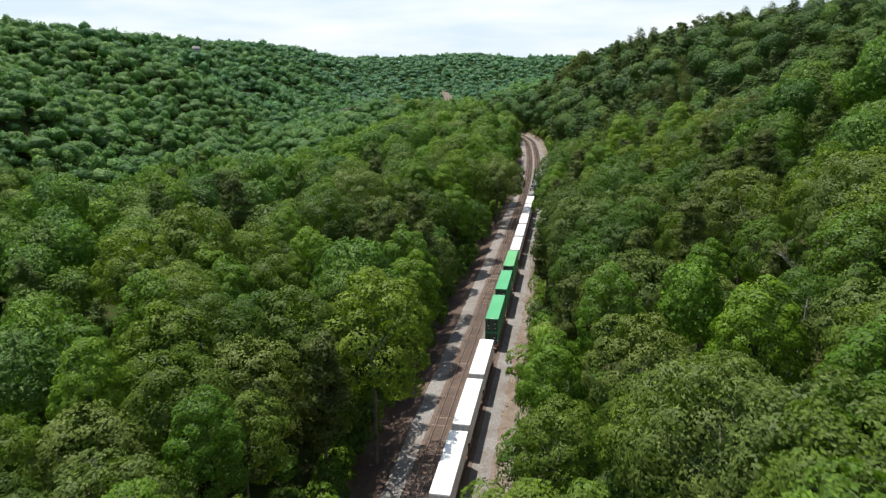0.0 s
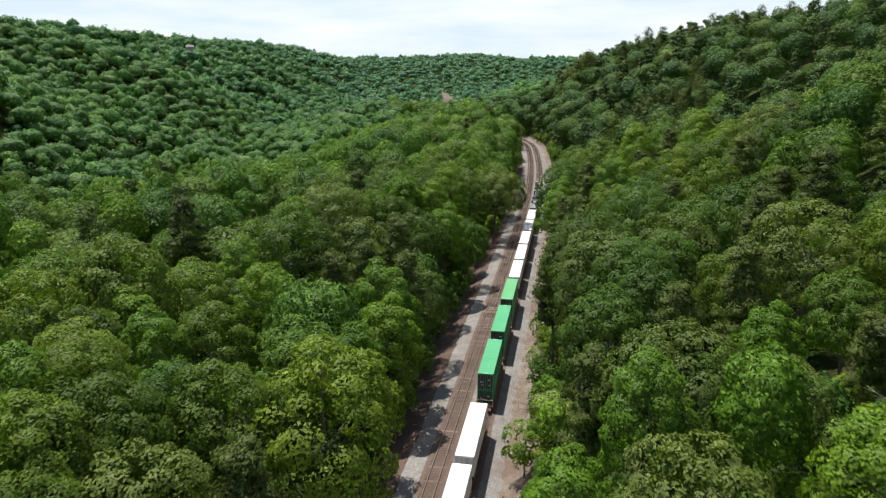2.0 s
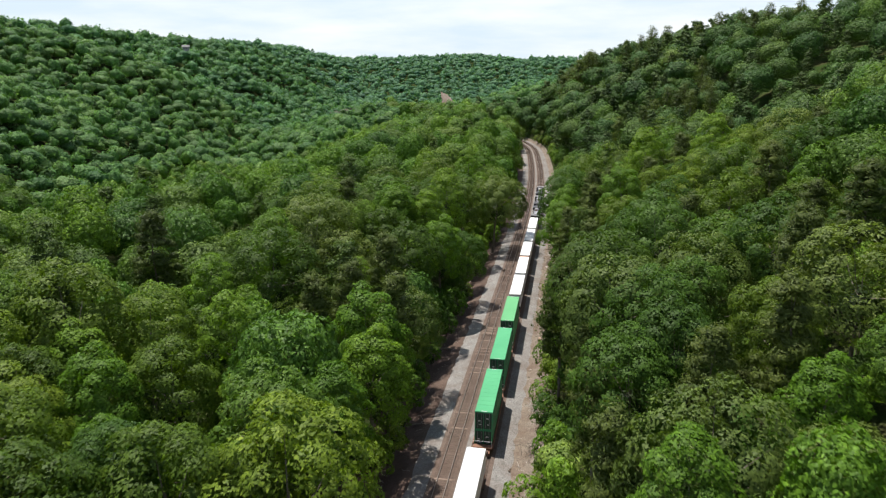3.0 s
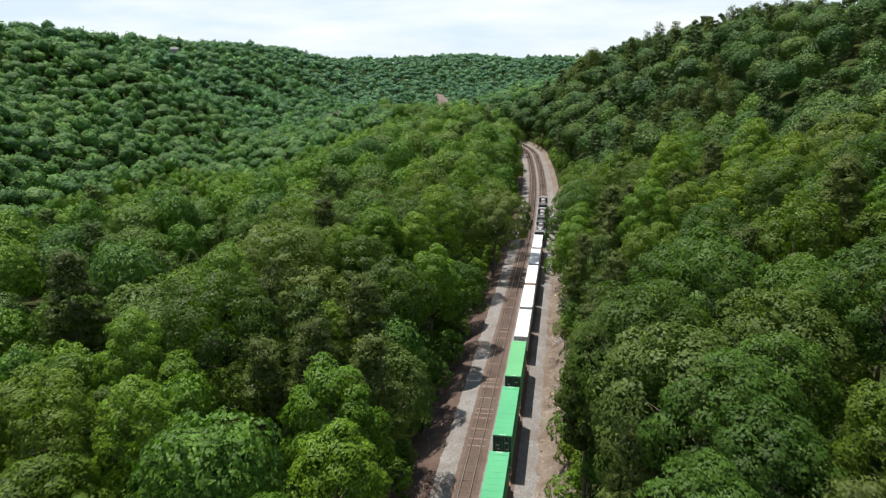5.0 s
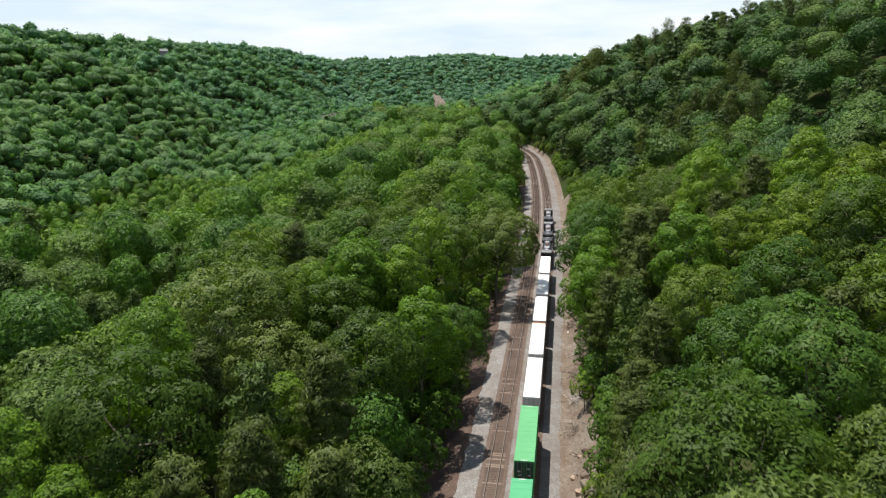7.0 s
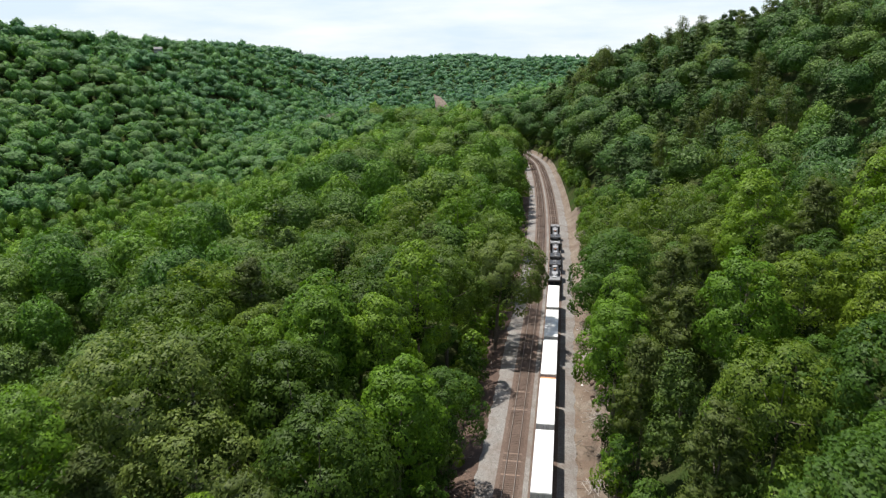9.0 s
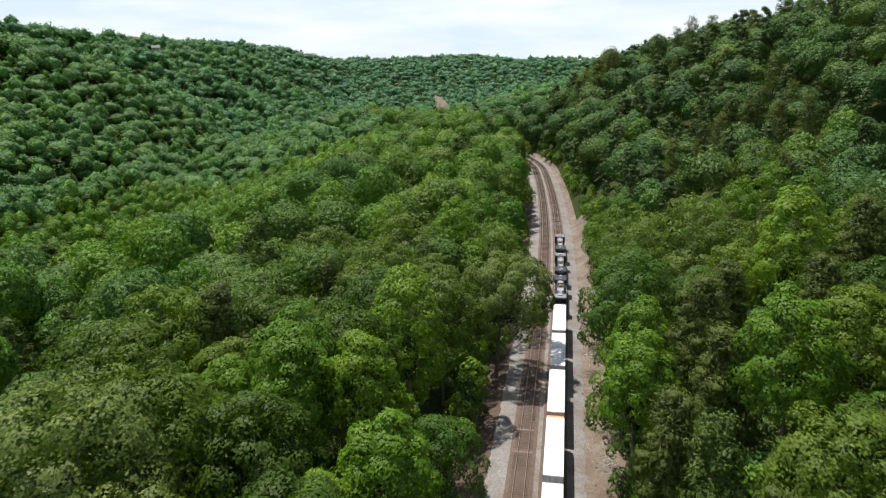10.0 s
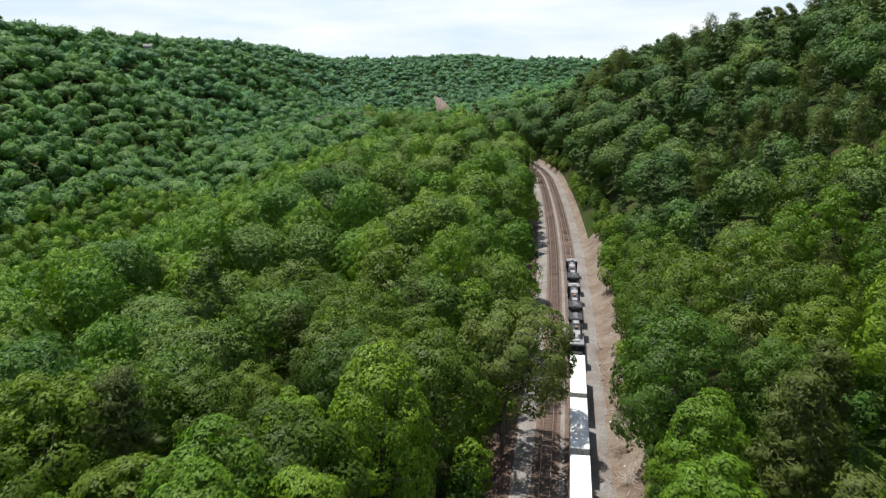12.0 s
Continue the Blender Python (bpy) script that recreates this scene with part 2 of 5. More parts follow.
M_GLASS = plain("dark_window_glass", (0.02, 0.025, 0.03), (0.03, 0.035, 0.04), 0.08, 0, 1.0, 5.0, 0.0)
M_ROCK = plain("tan_rock", (0.26, 0.17, 0.115), (0.44, 0.33, 0.25), 0.9, 0, 0.6, 5.0, 0.6)
M_ROOF = plain("house_roof", (0.150, 0.145, 0.145), (0.210, 0.205, 0.200), 0.7, 0, 0.3, 4.0, 0.2)


# ---- plan: the line of the tracks and the shape of the land ----
TRACK_GAP = 4.5


def smooth(a, b, v):
    k = np.clip((np.asarray(v, float) - a) / (b - a), 0, 1)
    return k * k * (3 - 2 * k)


def line_x(y):
    """x of the left-hand track's centre at y."""
    y = np.asarray(y, float)
    u = np.clip(y - 290, 0, 330)
    w = np.clip(y - 620, 0, None)
    return -3.5 + 0.167 * (np.minimum(y, 290) - 88.6) + 0.167 * u - 0.000185 * u * u + 0.045 * w - 0.0005 * np.minimum(w, 300) ** 2 - 0.3 * np.clip(w - 300, 0, None) - 0.0013 * np.clip(y - 535, 0, 165) ** 2


def wave(x, y):
    """Gentle unevenness of the land."""
    return 2.2 * np.sin(x * 0.031 + 1.3 * np.sin(y * 0.011)) * np.sin(y * 0.023 + 0.7) + 1.1 * np.sin(x * 0.071 + y * 0.043)


def valley_x(y):
    """x of the valley's lowest line at y."""
    y = np.asarray(y, float)
    return -196 + 26 * smooth(560, 820, y) + 60 * smooth(1000, 2400, y)


def ground_z(x, y):
    x, y = np.asarray(x, float), np.asarray(y, float)
    d = x - line_x(np.minimum(y, 760))
    bed = -0.45
    # the hill that rises beside the tracks, steepest at its far end
    e = np.clip(d - 9.8, 0, None)
    steep = 0.62 * smooth(370, 540, y)
    face = (0.72 * np.minimum(e, 17) + 0.28 * np.clip(e - 17, 0, 30) + 0.6 * np.clip(e - 47, 0, None)) * (1 - 0.45 * np.exp(-((y - 292) / 45) ** 2))
    face = (face + steep * e) * smooth(-3, 6, e) + 0.8 * smooth(0, 4, e)
    crest = 43 + 0.22 * np.clip(e - 34, -20, 260) + 3 * np.sin(e * 0.05 + y * 0.02)
    k = 6.0
    hill = -k * np.log(np.exp(-np.clip(face, 0, 300) / k) + np.exp(-crest / k)) + 0.0
    hill = np.maximum(hill, 0) * (1 - smooth(585, 720, y))
    # the broad spur on the other side, falling into the valley
    f = np.clip(-d - 5.0, 0, None)
    spur = 4.2 * smooth(4, 14, f) - 1.3 * smooth(0, 4, f) * (1 - smooth(5, 10, f)) - 0.012 * f
    lip = 78.0 + 38 * smooth(340, 250, y)
    fall = np.clip(f - lip, 0, None)
    xv = valley_x(y)
    past = smooth(720, 860, y)
    floor_z = -38.0
    low = np.maximum(spur - 0.36 * fall * smooth(0, 30, fall), floor_z)
    # the long hill across the valley: steep flank, then a rounded top that sinks far up the valley
    w = np.clip(xv - x, 0, None)
    flank = 0.66 * w - 13.0 * smooth(0, 40, w)
    top = 138 - 8 * smooth(850, 1100, y) + 8 * smooth(1200, 1500, y) - 34 * smooth(1900, 2500, y) + 3 * np.sin(y * 0.0062 + 2.2)
    rise = top * (1 - np.exp(-np.clip(flank, 0, None) / top * 1.35)) - 0.10 * np.clip(w - 330, 0, 260)
    spurs = np.sin(0.024 * (y + 0.75 * w) + 1.4 * np.sin(w * 0.011 + 0.004 * y))
    rise = rise + 12.0 * spurs * smooth(25, 110, w) * smooth(420, 230, w)
    left = low + rise
    # beyond the bend: the land falls away to an open valley
    sink = 2.4 * np.clip(x - 20, 0, 110)
    far = np.maximum(floor_z, 2 - 36 * smooth(700, 900, y - sink)) + 26 * smooth(60, 420, np.abs(x - xv) * (x > xv)) * smooth(1900, 1500, y)
    z = np.where(d > 9.8, bed + hill, np.where(d < -5, bed + left, bed))
    z = z * (1 - past) + past * np.where(x < xv, floor_z + rise, far)
    ridge = -38 + 103 * np.exp(-((y - 2350 - 0.15 * x) / 420) ** 2) * (0.95 + 0.05 * np.sin(x * 0.009 + 1) + 0.025 * np.sin(x * 0.021))
    ridge2 = -38 + 106 * np.exp(-((y - 3900) / 420) ** 2) * smooth(0, 500, x)
    z = np.where(y > 1500, np.maximum(z, np.maximum(ridge, ridge2)), z)
    return z + wave(x, y) * smooth(13, 40, np.abs(d - 2.4))


# ---- building tools ----
def part(name, bm, material, parent=None, label=""):
    me = bpy.data.meshes.new(name)
    bm.to_mesh(me)
    bm.free()
    if material:
        me.materials.append(material)
    ob = new(name, me)
    ob.parent = parent
    return tagged(ob, label)


def quick_mesh(name, verts, tris, materials=(), index=None, tint=None, normals=None):
    """A triangle mesh out of arrays."""
    me = bpy.data.meshes.new(name)
    verts, tris = np.asarray(verts, np.float32), np.asarray(tris, np.int32)
    me.vertices.add(len(verts))
    me.vertices.foreach_set("co", verts.ravel())
    me.loops.add(tris.size)
    me.loops.foreach_set("vertex_index", tris.ravel())
    me.polygons.add(len(tris))
    me.polygons.foreach_set("loop_start", np.arange(0, tris.size, 3, dtype=np.int32))
    for m in materials:
        me.materials.append(m)
    if index is not None:
        me.polygons.foreach_set("material_index", np.asarray(index, np.int32))
    if tint is not None:
        me.attributes.new("tint", "FLOAT", "POINT").data.foreach_set("value", np.asarray(tint, np.float32))
    me.update(calc_edges=True)
    if normals is not None:
        me.polygons.foreach_set("use_smooth", np.ones(len(tris), bool))
        me.normals_split_custom_set_from_vertices(np.asarray(normals, np.float32))
    return me


def box(bm, x0, x1, y0, y1, z0, z1, bevel=0.0, m=None):
    vs = bmesh.ops.create_cube(bm, size=1.0)["verts"]
    for v in vs:
        v.co = Vector(((x0 + x1) / 2 + v.co.x * (x1 - x0), (y0 + y1) / 2 + v.co.y * (y1 - y0), (z0 + z1) / 2 + v.co.z * (z1 - z0)))
        if m:
            v.co = m @ v.co
    if bevel:
        es = list({e for v in vs for e in v.link_edges})
        bmesh.ops.bevel(bm, geom=es, offset=bevel, segments=1, affect="EDGES")
    return bm


def rod(bm, a, b, r0, r1=None, n=8):
    """A tapered round bar from a to b."""
    a, b = Vector(a), Vector(b)
    r1 = r0 if r1 is None else r1
    q = (b - a).to_track_quat("Z", "Y").to_matrix()
    ring = [[bm.verts.new(p + q @ Vector((r * math.cos(i * math.tau / n), r * math.sin(i * math.tau / n), 0))) for i in range(n)] for p, r in ((a, r0), (b, r1))]
    for i in range(n):
        bm.faces.new((ring[0][i], ring[0][(i + 1) % n], ring[1][(i + 1) % n], ring[1][i]))
    bm.faces.new(ring[0][::-1])
    bm.faces.new(ring[1])
    return bm


def empty(name, label, category, group="", kind=""):
    return tagged(new(name), label, category, group, kind)


def track_pose(y, side=0.0, z=0.0):
    """Pose on the line at y: local y runs along the track. side: metres to the right of the left-hand track."""
    slope = float(line_x(y + 0.5) - line_x(y - 0.5))
    a = math.atan(slope)
    return pose(float(line_x(y)) + side * math.cos(a), y - side * math.sin(a), z, 0, 0, -math.degrees(a))


# ---- land ----
def make_ground():
    ys = np.unique(np.concatenate([np.arange(-160, 20, 20), np.arange(20, 700, 4.0), np.arange(700, 1300, 14), np.arange(1300, 4800, 60)]))
    base = np.concatenate([-np.geomspace(60, 2600, 60)[::-1], np.arange(-58, -14, 3.0), np.arange(-14, 20, 0.8), np.arange(20, 62, 2.5), np.geomspace(64, 2400, 55)])
    X, Y = [], []
    for y in ys:
        X.append(base + line_x(min(y, 760)))
        Y.append(np.full(len(base), y))
    X, Y = np.array(X), np.array(Y)
    Z = ground_z(X, Y)
    n, m = X.shape
    idx = np.arange(n * m).reshape(n, m)
    a, b, c, e = idx[:-1, :-1].ravel(), idx[:-1, 1:].ravel(), idx[1:, 1:].ravel(), idx[1:, :-1].ravel()
    tris = np.concatenate([np.stack([a, b, c], 1), np.stack([a, c, e], 1)])
    verts = np.stack([X.ravel(), Y.ravel(), Z.ravel()], 1)
    mid = verts[tris].mean(1)
    d = mid[:, 0] - line_x(np.minimum(mid[:, 1], 760))
    near = mid[:, 1] < 700
    index = np.zeros(len(tris), int)
    index[near & (d > -13) & (d <= -4)] = 1
    index[near & (d > 8) & (d < np.where(mid[:, 1] > 400, 11.5, 14.5))] = 2
    me = quick_mesh("ground", verts, tris, (M_FLOOR, M_DIRT, M_EARTH), index)
    me.polygons.foreach_set("use_smooth", np.ones(len(tris), bool))
    return tagged(new("ground", me), "forest floor of leaf litter with bare red earth beside the tracks", "ground", kind="structure")


def strip(name, sections, ys, material, label, uneven=0.0):
    """A long bed along the line; sections: (metres right of the left-hand track, height)."""
    rng = np.random.default_rng(5)
    rows = []
    for y in ys:
        m = track_pose(y)
        for s, z in sections:
            k = uneven * rng.normal()
            rows.append(m @ Vector((s + (k * 4 if z < -0.2 else 0), 0, z + k * 0.3)))
    n = len(sections)
    tris, index = [], []
    for i in range(len(ys) - 1):
        for j in range(n - 1):
            a = i * n + j
            tris += [(a, a + 1, a + n + 1), (a, a + n + 1, a + n)]
            mid = (sections[j][0] + sections[j + 1][0]) / 2
            index += [int(abs(mid) < 2.0 or abs(mid - TRACK_GAP) < 2.0)] * 2
    return tagged(new(name, quick_mesh(name, [tuple(v) for v in rows], tris, (material, M_BED), index)), label, "railway", kind="structure")


ground = make_ground()
LINE_YS = np.arange(-90, 700, 2.0)
ballast = strip("ballast_bed", [(-5.2, -0.62), (-4.2, -0.30), (-1.9, -0.17), (-1.5, -0.04), (1.5, -0.04), (1.9, -0.14), (2.25, -0.2), (2.6, -0.14), (3.0, -0.04), (6.0, -0.04), (6.4, -0.17), (8.6, -0.27), (9.6, -0.62)],
                LINE_YS, M_BALLAST, "grey crushed stone bed under two railway tracks", 0.05)


# ---- tracks ----
def rail(side, off):
    """One rail: foot, web and head swept along the line."""
    prof = [(-0.07, 0.0), (0.07, 0.0), (0.07, 0.02), (0.012, 0.04), (0.012, 0.13), (0.036, 0.14), (0.036, 0.178), (-0.036, 0.178), (-0.036, 0.14), (-0.012, 0.13), (-0.012, 0.04), (-0.07, 0.02)]
    ys = np.concatenate([np.arange(-92, 292, 16.0), np.arange(292, 700, 6.0)])
    n = len(prof)
    verts, tris, index = [], [], []
    for y in ys:
        m = track_pose(y, side)
        verts += [tuple(m @ Vector((off + px, 0, pz - 0.0))) for px, pz in prof]
    for i in range(len(ys) - 1):
        for j in range(n):
            a, b = i * n + j, i * n + (j + 1) % n
            tris += [(a, b, b + n), (a, b + n, a + n)]
            index += [1 if j == 6 else 0] * 2
    return quick_mesh("rail", verts, tris, (M_RAIL, M_SHINE), index)


def make_track(name, side, label):
    track = empty(name, label, "railway track", "railway tracks", "structure")
    for off in (-0.753, 0.753):
        ob = new("rail", rail(side, off))
        ob.parent = track
        tagged(ob, "steel rail with a polished head")
    return track


track_left = make_track("railway_track", 0.0, "empty railway track with brown timber ties on grey ballast")
track_right = make_track("railway_track", TRACK_GAP, "railway track with brown timber ties carrying the train")


# ---- train ----
def wheelset_truck(parent, y, axles=2, wheel=0.42, gap=1.78, material=None):
    """A truck: side frames, bolster, axles and wheels, under a rail car."""
    bm = bmesh.new()
    half = gap * (axles - 1) / 2 + 0.55
    for s in (-1, 1):
        box(bm, s * 1.02 - 0.09, s * 1.02 + 0.09, y - half, y + half, 0.52, 0.80, 0.04)
        for i in range(axles):
            a = y + (i - (axles - 1) / 2) * gap
            box(bm, s * 1.04 - 0.13, s * 1.04 + 0.13, a - 0.2, a + 0.2, 0.40, 0.72, 0.03)
    box(bm, -1.0, 1.0, y - 0.25, y + 0.25, 0.55, 0.85, 0.03)
    truck = part("truck", bm, material or M_RUST, parent)
    for i in range(axles):
        a = y + (i - (axles - 1) / 2) * gap
        bm = bmesh.new()
        rod(bm, (-0.8, a, wheel + 0.178), (0.8, a, wheel + 0.178), 0.08, None, 8)
        for s in (-1, 1):
            rod(bm, (s * 0.69, a, wheel + 0.178), (s * 0.82, a, wheel + 0.178), wheel, None, 20)
        part("wheelset", bm, M_RAIL, truck)
    return truck


def make_spine_car():
    car = empty("spine_car", "rusty skeleton rail car carrying a white trailer", "rail car", "rail cars")
    bm = bmesh.new()
    box(bm, -0.38, 0.38, -8.7, 8.7, 0.72, 1.08, 0.03)
    for y in (-6.6, -5.2, 5.6):
        box(bm, -1.32, 1.32, y - 0.55, y + 0.55, 0.95, 1.06, 0.02)
    part("centre_beam", bm, M_RUST, car)
    for s in (-1, 1):
        bm = bmesh.new()
        box(bm, s * 1.32 - 0.05, s * 1.32 + 0.05, -7.4, -4.4, 0.86, 1.12, 0.02)
        part("wheel_ramp", bm, M_RUST, car)
    bm = bmesh.new()
    box(bm, -0.45, 0.45, 5.9, 6.3, 1.06, 2.25, 0.03)
    box(bm, -0.7, 0.7, 5.8, 6.4, 2.12, 2.25, 0.03)
    part("hitch", bm, M_RUST, car)
    wheelset_truck(car, 7.9)
    wheelset_truck(car, -7.9)
    return car


def make_trailer(label, roof):
    """Box trailer: body, roof sheet with bows, end doors, undercarriage, wheels."""
    tr = empty("semi_trailer", label, "trailer", "white trailers")
    w, z0, z1, l = 1.3, 2.2, 5.08, 8.08
    bm = bmesh.new()
    box(bm, -w, w, -l, l, z0, z1, 0.03)
    body = part("body", bm, M_WHITE_DIRTY, tr)
    n = 27
    for s in (-1, 1):
        bm = bmesh.new()
        for i in range(n):
            y = -l + 0.3 + i * (2 * l - 0.6) / (n - 1)
            box(bm, s * w - 0.012 * (s < 0) - 0.012 * (s > 0), s * w + 0.014, y - 0.03, y + 0.03, z0 + 0.2, z1 - 0.15)
        tagged(part("side_posts", bm, M_WHITE_DIRTY, body), kind="stuff")
    for s in (-1, 1):
        bm = bmesh.new()
        box(bm, s * (w - 0.01) - 0.03, s * (w - 0.01) + 0.03, -l - 0.005, l + 0.005, z1 - 0.14, z1 + 0.015, 0.01)
        box(bm, s * (w - 0.01) - 0.03, s * (w - 0.01) + 0.03, -l - 0.005, l + 0.005, z0 - 0.14, z0 + 0.12, 0.01)
        part("side_rail", bm, M_GREY, tr)
    bm = bmesh.new()
    box(bm, -w + 0.05, w - 0.05, -l + 0.04, l - 0.04, z1 - 0.02, z1 + 0.022, 0.008)
    part("roof", bm, roof, tr, "bright white sheet roof")
    for s in (-1, 1):
        bm = bmesh.new()
        box(bm, s * 0.63 - 0.6, s * 0.63 + 0.6, -l - 0.04, -l + 0.01, z0 + 0.08, z1 - 0.12, 0.01)
        door = part("door", bm, M_WHITE_DIRTY, tr)
        bm = bmesh.new()
        for k in (0.25, 0.45):
            rod(bm, (s * k, -l - 0.06, z0 + 0.1), (s * k, -l - 0.06, z1 - 0.14), 0.018, None, 6)
        part("lock_rod", bm, M_GREY, door)
    bm = bmesh.new()
    box(bm, -1.25, 1.25, -l - 0.06, -l, z0 - 0.3, z0 - 0.02, 0.02)
    part("bumper", bm, M_BLACK, tr)
    bm = bmesh.new()
    box(bm, -0.55, 0.55, -7.4, -4.6, z0 - 0.35, z0 - 0.05, 0.02)
    part("slider", bm, M_BLACK, tr)
    bm = bmesh.new()
    box(bm, -0.5, 0.5, 5.6, 7.2, z0 - 0.18, z0, 0.02)
    part("kingpin_plate", bm, M_BLACK, tr)
    for y in (-6.8, -5.5):
        for s in (-1, 1):
            bm = bmesh.new()
            rod(bm, (s * 0.68, y, 1.61), (s * 1.26, y, 1.61), 0.5, None, 20)
            wheel = part("tyre", bm, M_BLACK, tr)
            bm = bmesh.new()
            rod(bm, (s * 1.22, y, 1.61), (s * 1.275, y, 1.61), 0.27, None, 14)
            part("rim", bm, M_GREY, wheel)
    for s in (-1, 1):
        bm = bmesh.new()
        box(bm, s * 0.55 - 0.06, s * 0.55 + 0.06, 4.3, 4.45, 1.1, z0, 0.01)
        part("landing_leg", bm, M_GREY, tr)
    return tr


def make_container(label, paint, upper=True):
    """Ribbed steel box: shell, ribs, roof panels, corner castings, doors with rods."""
    c = empty("shipping_container", label, "container", "green containers")
    w, l, h = 1.295, 8.06, 2.88
    bm = bmesh.new()
    box(bm, -w + 0.05, w - 0.05, -l + 0.05, l - 0.05, 0.06, h - 0.05)
    shell = part("shell", bm, paint, c)
    for s in (-1, 1):
        bm = bmesh.new()
        n = 46
        for i in range(n):
            y = -l + 0.35 + i * (2 * l - 0.7) / (n - 1)
            box(bm, s * (w - 0.03) - 0.03, s * (w - 0.03) + 0.03, y - 0.085, y + 0.085, 0.18, h - 0.14)
        part("side_corrugation", bm, paint, shell)
        bm = bmesh.new()
        box(bm, s * (w - 0.05) - 0.05, s * (w - 0.05) + 0.05, -l, l, h - 0.14, h, 0.015)
        box(bm, s * (w - 0.05) - 0.05, s * (w - 0.05) + 0.05, -l, l, 0.0, 0.17, 0.015)
        part("side_rail", bm, paint, c)
    bm = bmesh.new()
    cuts = [-l + 0.08, -l + 0.95] + [-l + 0.95 + (2 * l - 1.9) * i / 10 for i in range(1, 10)] + [l - 0.95, l - 0.08]
    bm.free()
    for i in range(len(cuts) - 1):
        thick = 0.012 if i in (0, len(cuts) - 2) else 0.0
        bm = bmesh.new()
        box(bm, -w + 0.09, w - 0.09, cuts[i] + 0.008, cuts[i + 1] - 0.008, h - 0.06, h - 0.012 + thick, 0.008)
        part("roof_panel", bm, paint, c)
    for s in (-1, 1):
        for e in (-1, 1):
            bm = bmesh.new()
            for z in (0.0, h - 0.12):
                for y in ((l - 0.09) * e,):
                    box(bm, s * (w - 0.07) - 0.085, s * (w - 0.07) + 0.085, y - 0.09, y + 0.09, z - 0.002, z + 0.125, 0.01)
            box(bm, s * (w - 0.07) - 0.075, s * (w - 0.07) + 0.075, (l - 0.08) * e - 0.075, (l - 0.08) * e + 0.075, 0.1, h - 0.1, 0.01)
            part("corner_post", bm, paint, c)
    for s in (-1, 1):
        bm = bmesh.new()
        box(bm, s * 0.6 - 0.56, s * 0.6 + 0.56, -l + 0.0, -l + 0.06, 0.2, h - 0.2, 0.01)
        door = part("door", bm, M_GREEN_DARK, c, "dark green door leaf")
        bm = bmesh.new()
        for k in (0.3, 0.85):
            rod(bm, (s * k, -l - 0.03, 0.2), (s * k, -l - 0.03, h - 0.2), 0.02, None, 6)
        part("lock_rod", bm, M_GREY, door)
        bm = bmesh.new()
        box(bm, s * 0.6 - 0.22, s * 0.6 + 0.14, -l - 0.012, -l + 0.02, 1.5 + 0.2 * s, 1.72 + 0.2 * s)
        box(bm, s * 0.6 - 0.1, s * 0.6 + 0.26, -l - 0.012, -l + 0.02, 0.8, 0.95)
        part("marking", bm, M_PALE, door, "pale grey data plate")
    bm = bmesh.new()
    box(bm, -w + 0.2, w - 0.2, l - 0.06, l, 0.15, h - 0.15, 0.01)
    part("end_panel", bm, paint, c)
    bm = bmesh.new()
    for e in (-1, 1):
        box(bm, -0.42, 0.42, e * (l - 0.22) - 0.07, e * (l - 0.22) + 0.07, h - 0.02, h + 0.006)
    part("roof_marking", bm, M_PALE, c, "worn pale strip")
    return c


def make_well_car():
    car = empty("well_car", "dark red well car carrying two stacked containers", "rail car", "rail cars")
    for s in (-1, 1):
        bm = bmesh.new()
        box(bm, s * 1.44 - 0.06, s * 1.44 + 0.06, -8.5, 8.5, 0.5, 1.25, 0.03)
        box(bm, s * 1.44 - 0.1, s * 1.44 + 0.1, -8.5, 8.5, 1.2, 1.3, 0.02)
        for i in range(12):
            y = -8.0 + i * 16 / 11
            box(bm, s * 1.5 - 0.04, s * 1.5 + 0.04, y - 0.06, y + 0.06, 0.52, 1.22)
        part("side_sill", bm, M_RUST, car)
    bm = bmesh.new()
    for y in (-6.1, -2.0, 2.0, 6.1):
        box(bm, -1.4, 1.4, y - 0.25, y + 0.25, 0.28, 0.4, 0.02)
    part("well_floor", bm, M_RUST, car)
    for e in (-1, 1):
        bm = bmesh.new()
        box(bm, -1.45, 1.45, min(e * 8.3, e * 9.3), max(e * 8.3, e * 9.3), 0.85, 1.15, 0.03)
        box(bm, -0.35, 0.35, min(e * 9.2, e * 9.95), max(e * 9.2, e * 9.95), 0.75, 1.05, 0.03)
        platform = part("end_platform", bm, M_RUST, car)
        bm = bmesh.new()
        for s in (-1, 1):
            rod(bm, (s * 1.35, e * 9.2, 1.15), (s * 1.35, e * 9.2, 2.1), 0.025, None, 6)
        rod(bm, (-1.35, e * 9.2, 2.1), (1.35, e * 9.2, 2.1), 0.025, None, 6)
        part("hand_rail", bm, M_PALE, platform)
        wheelset_truck(car, e * 8.9)
    return car


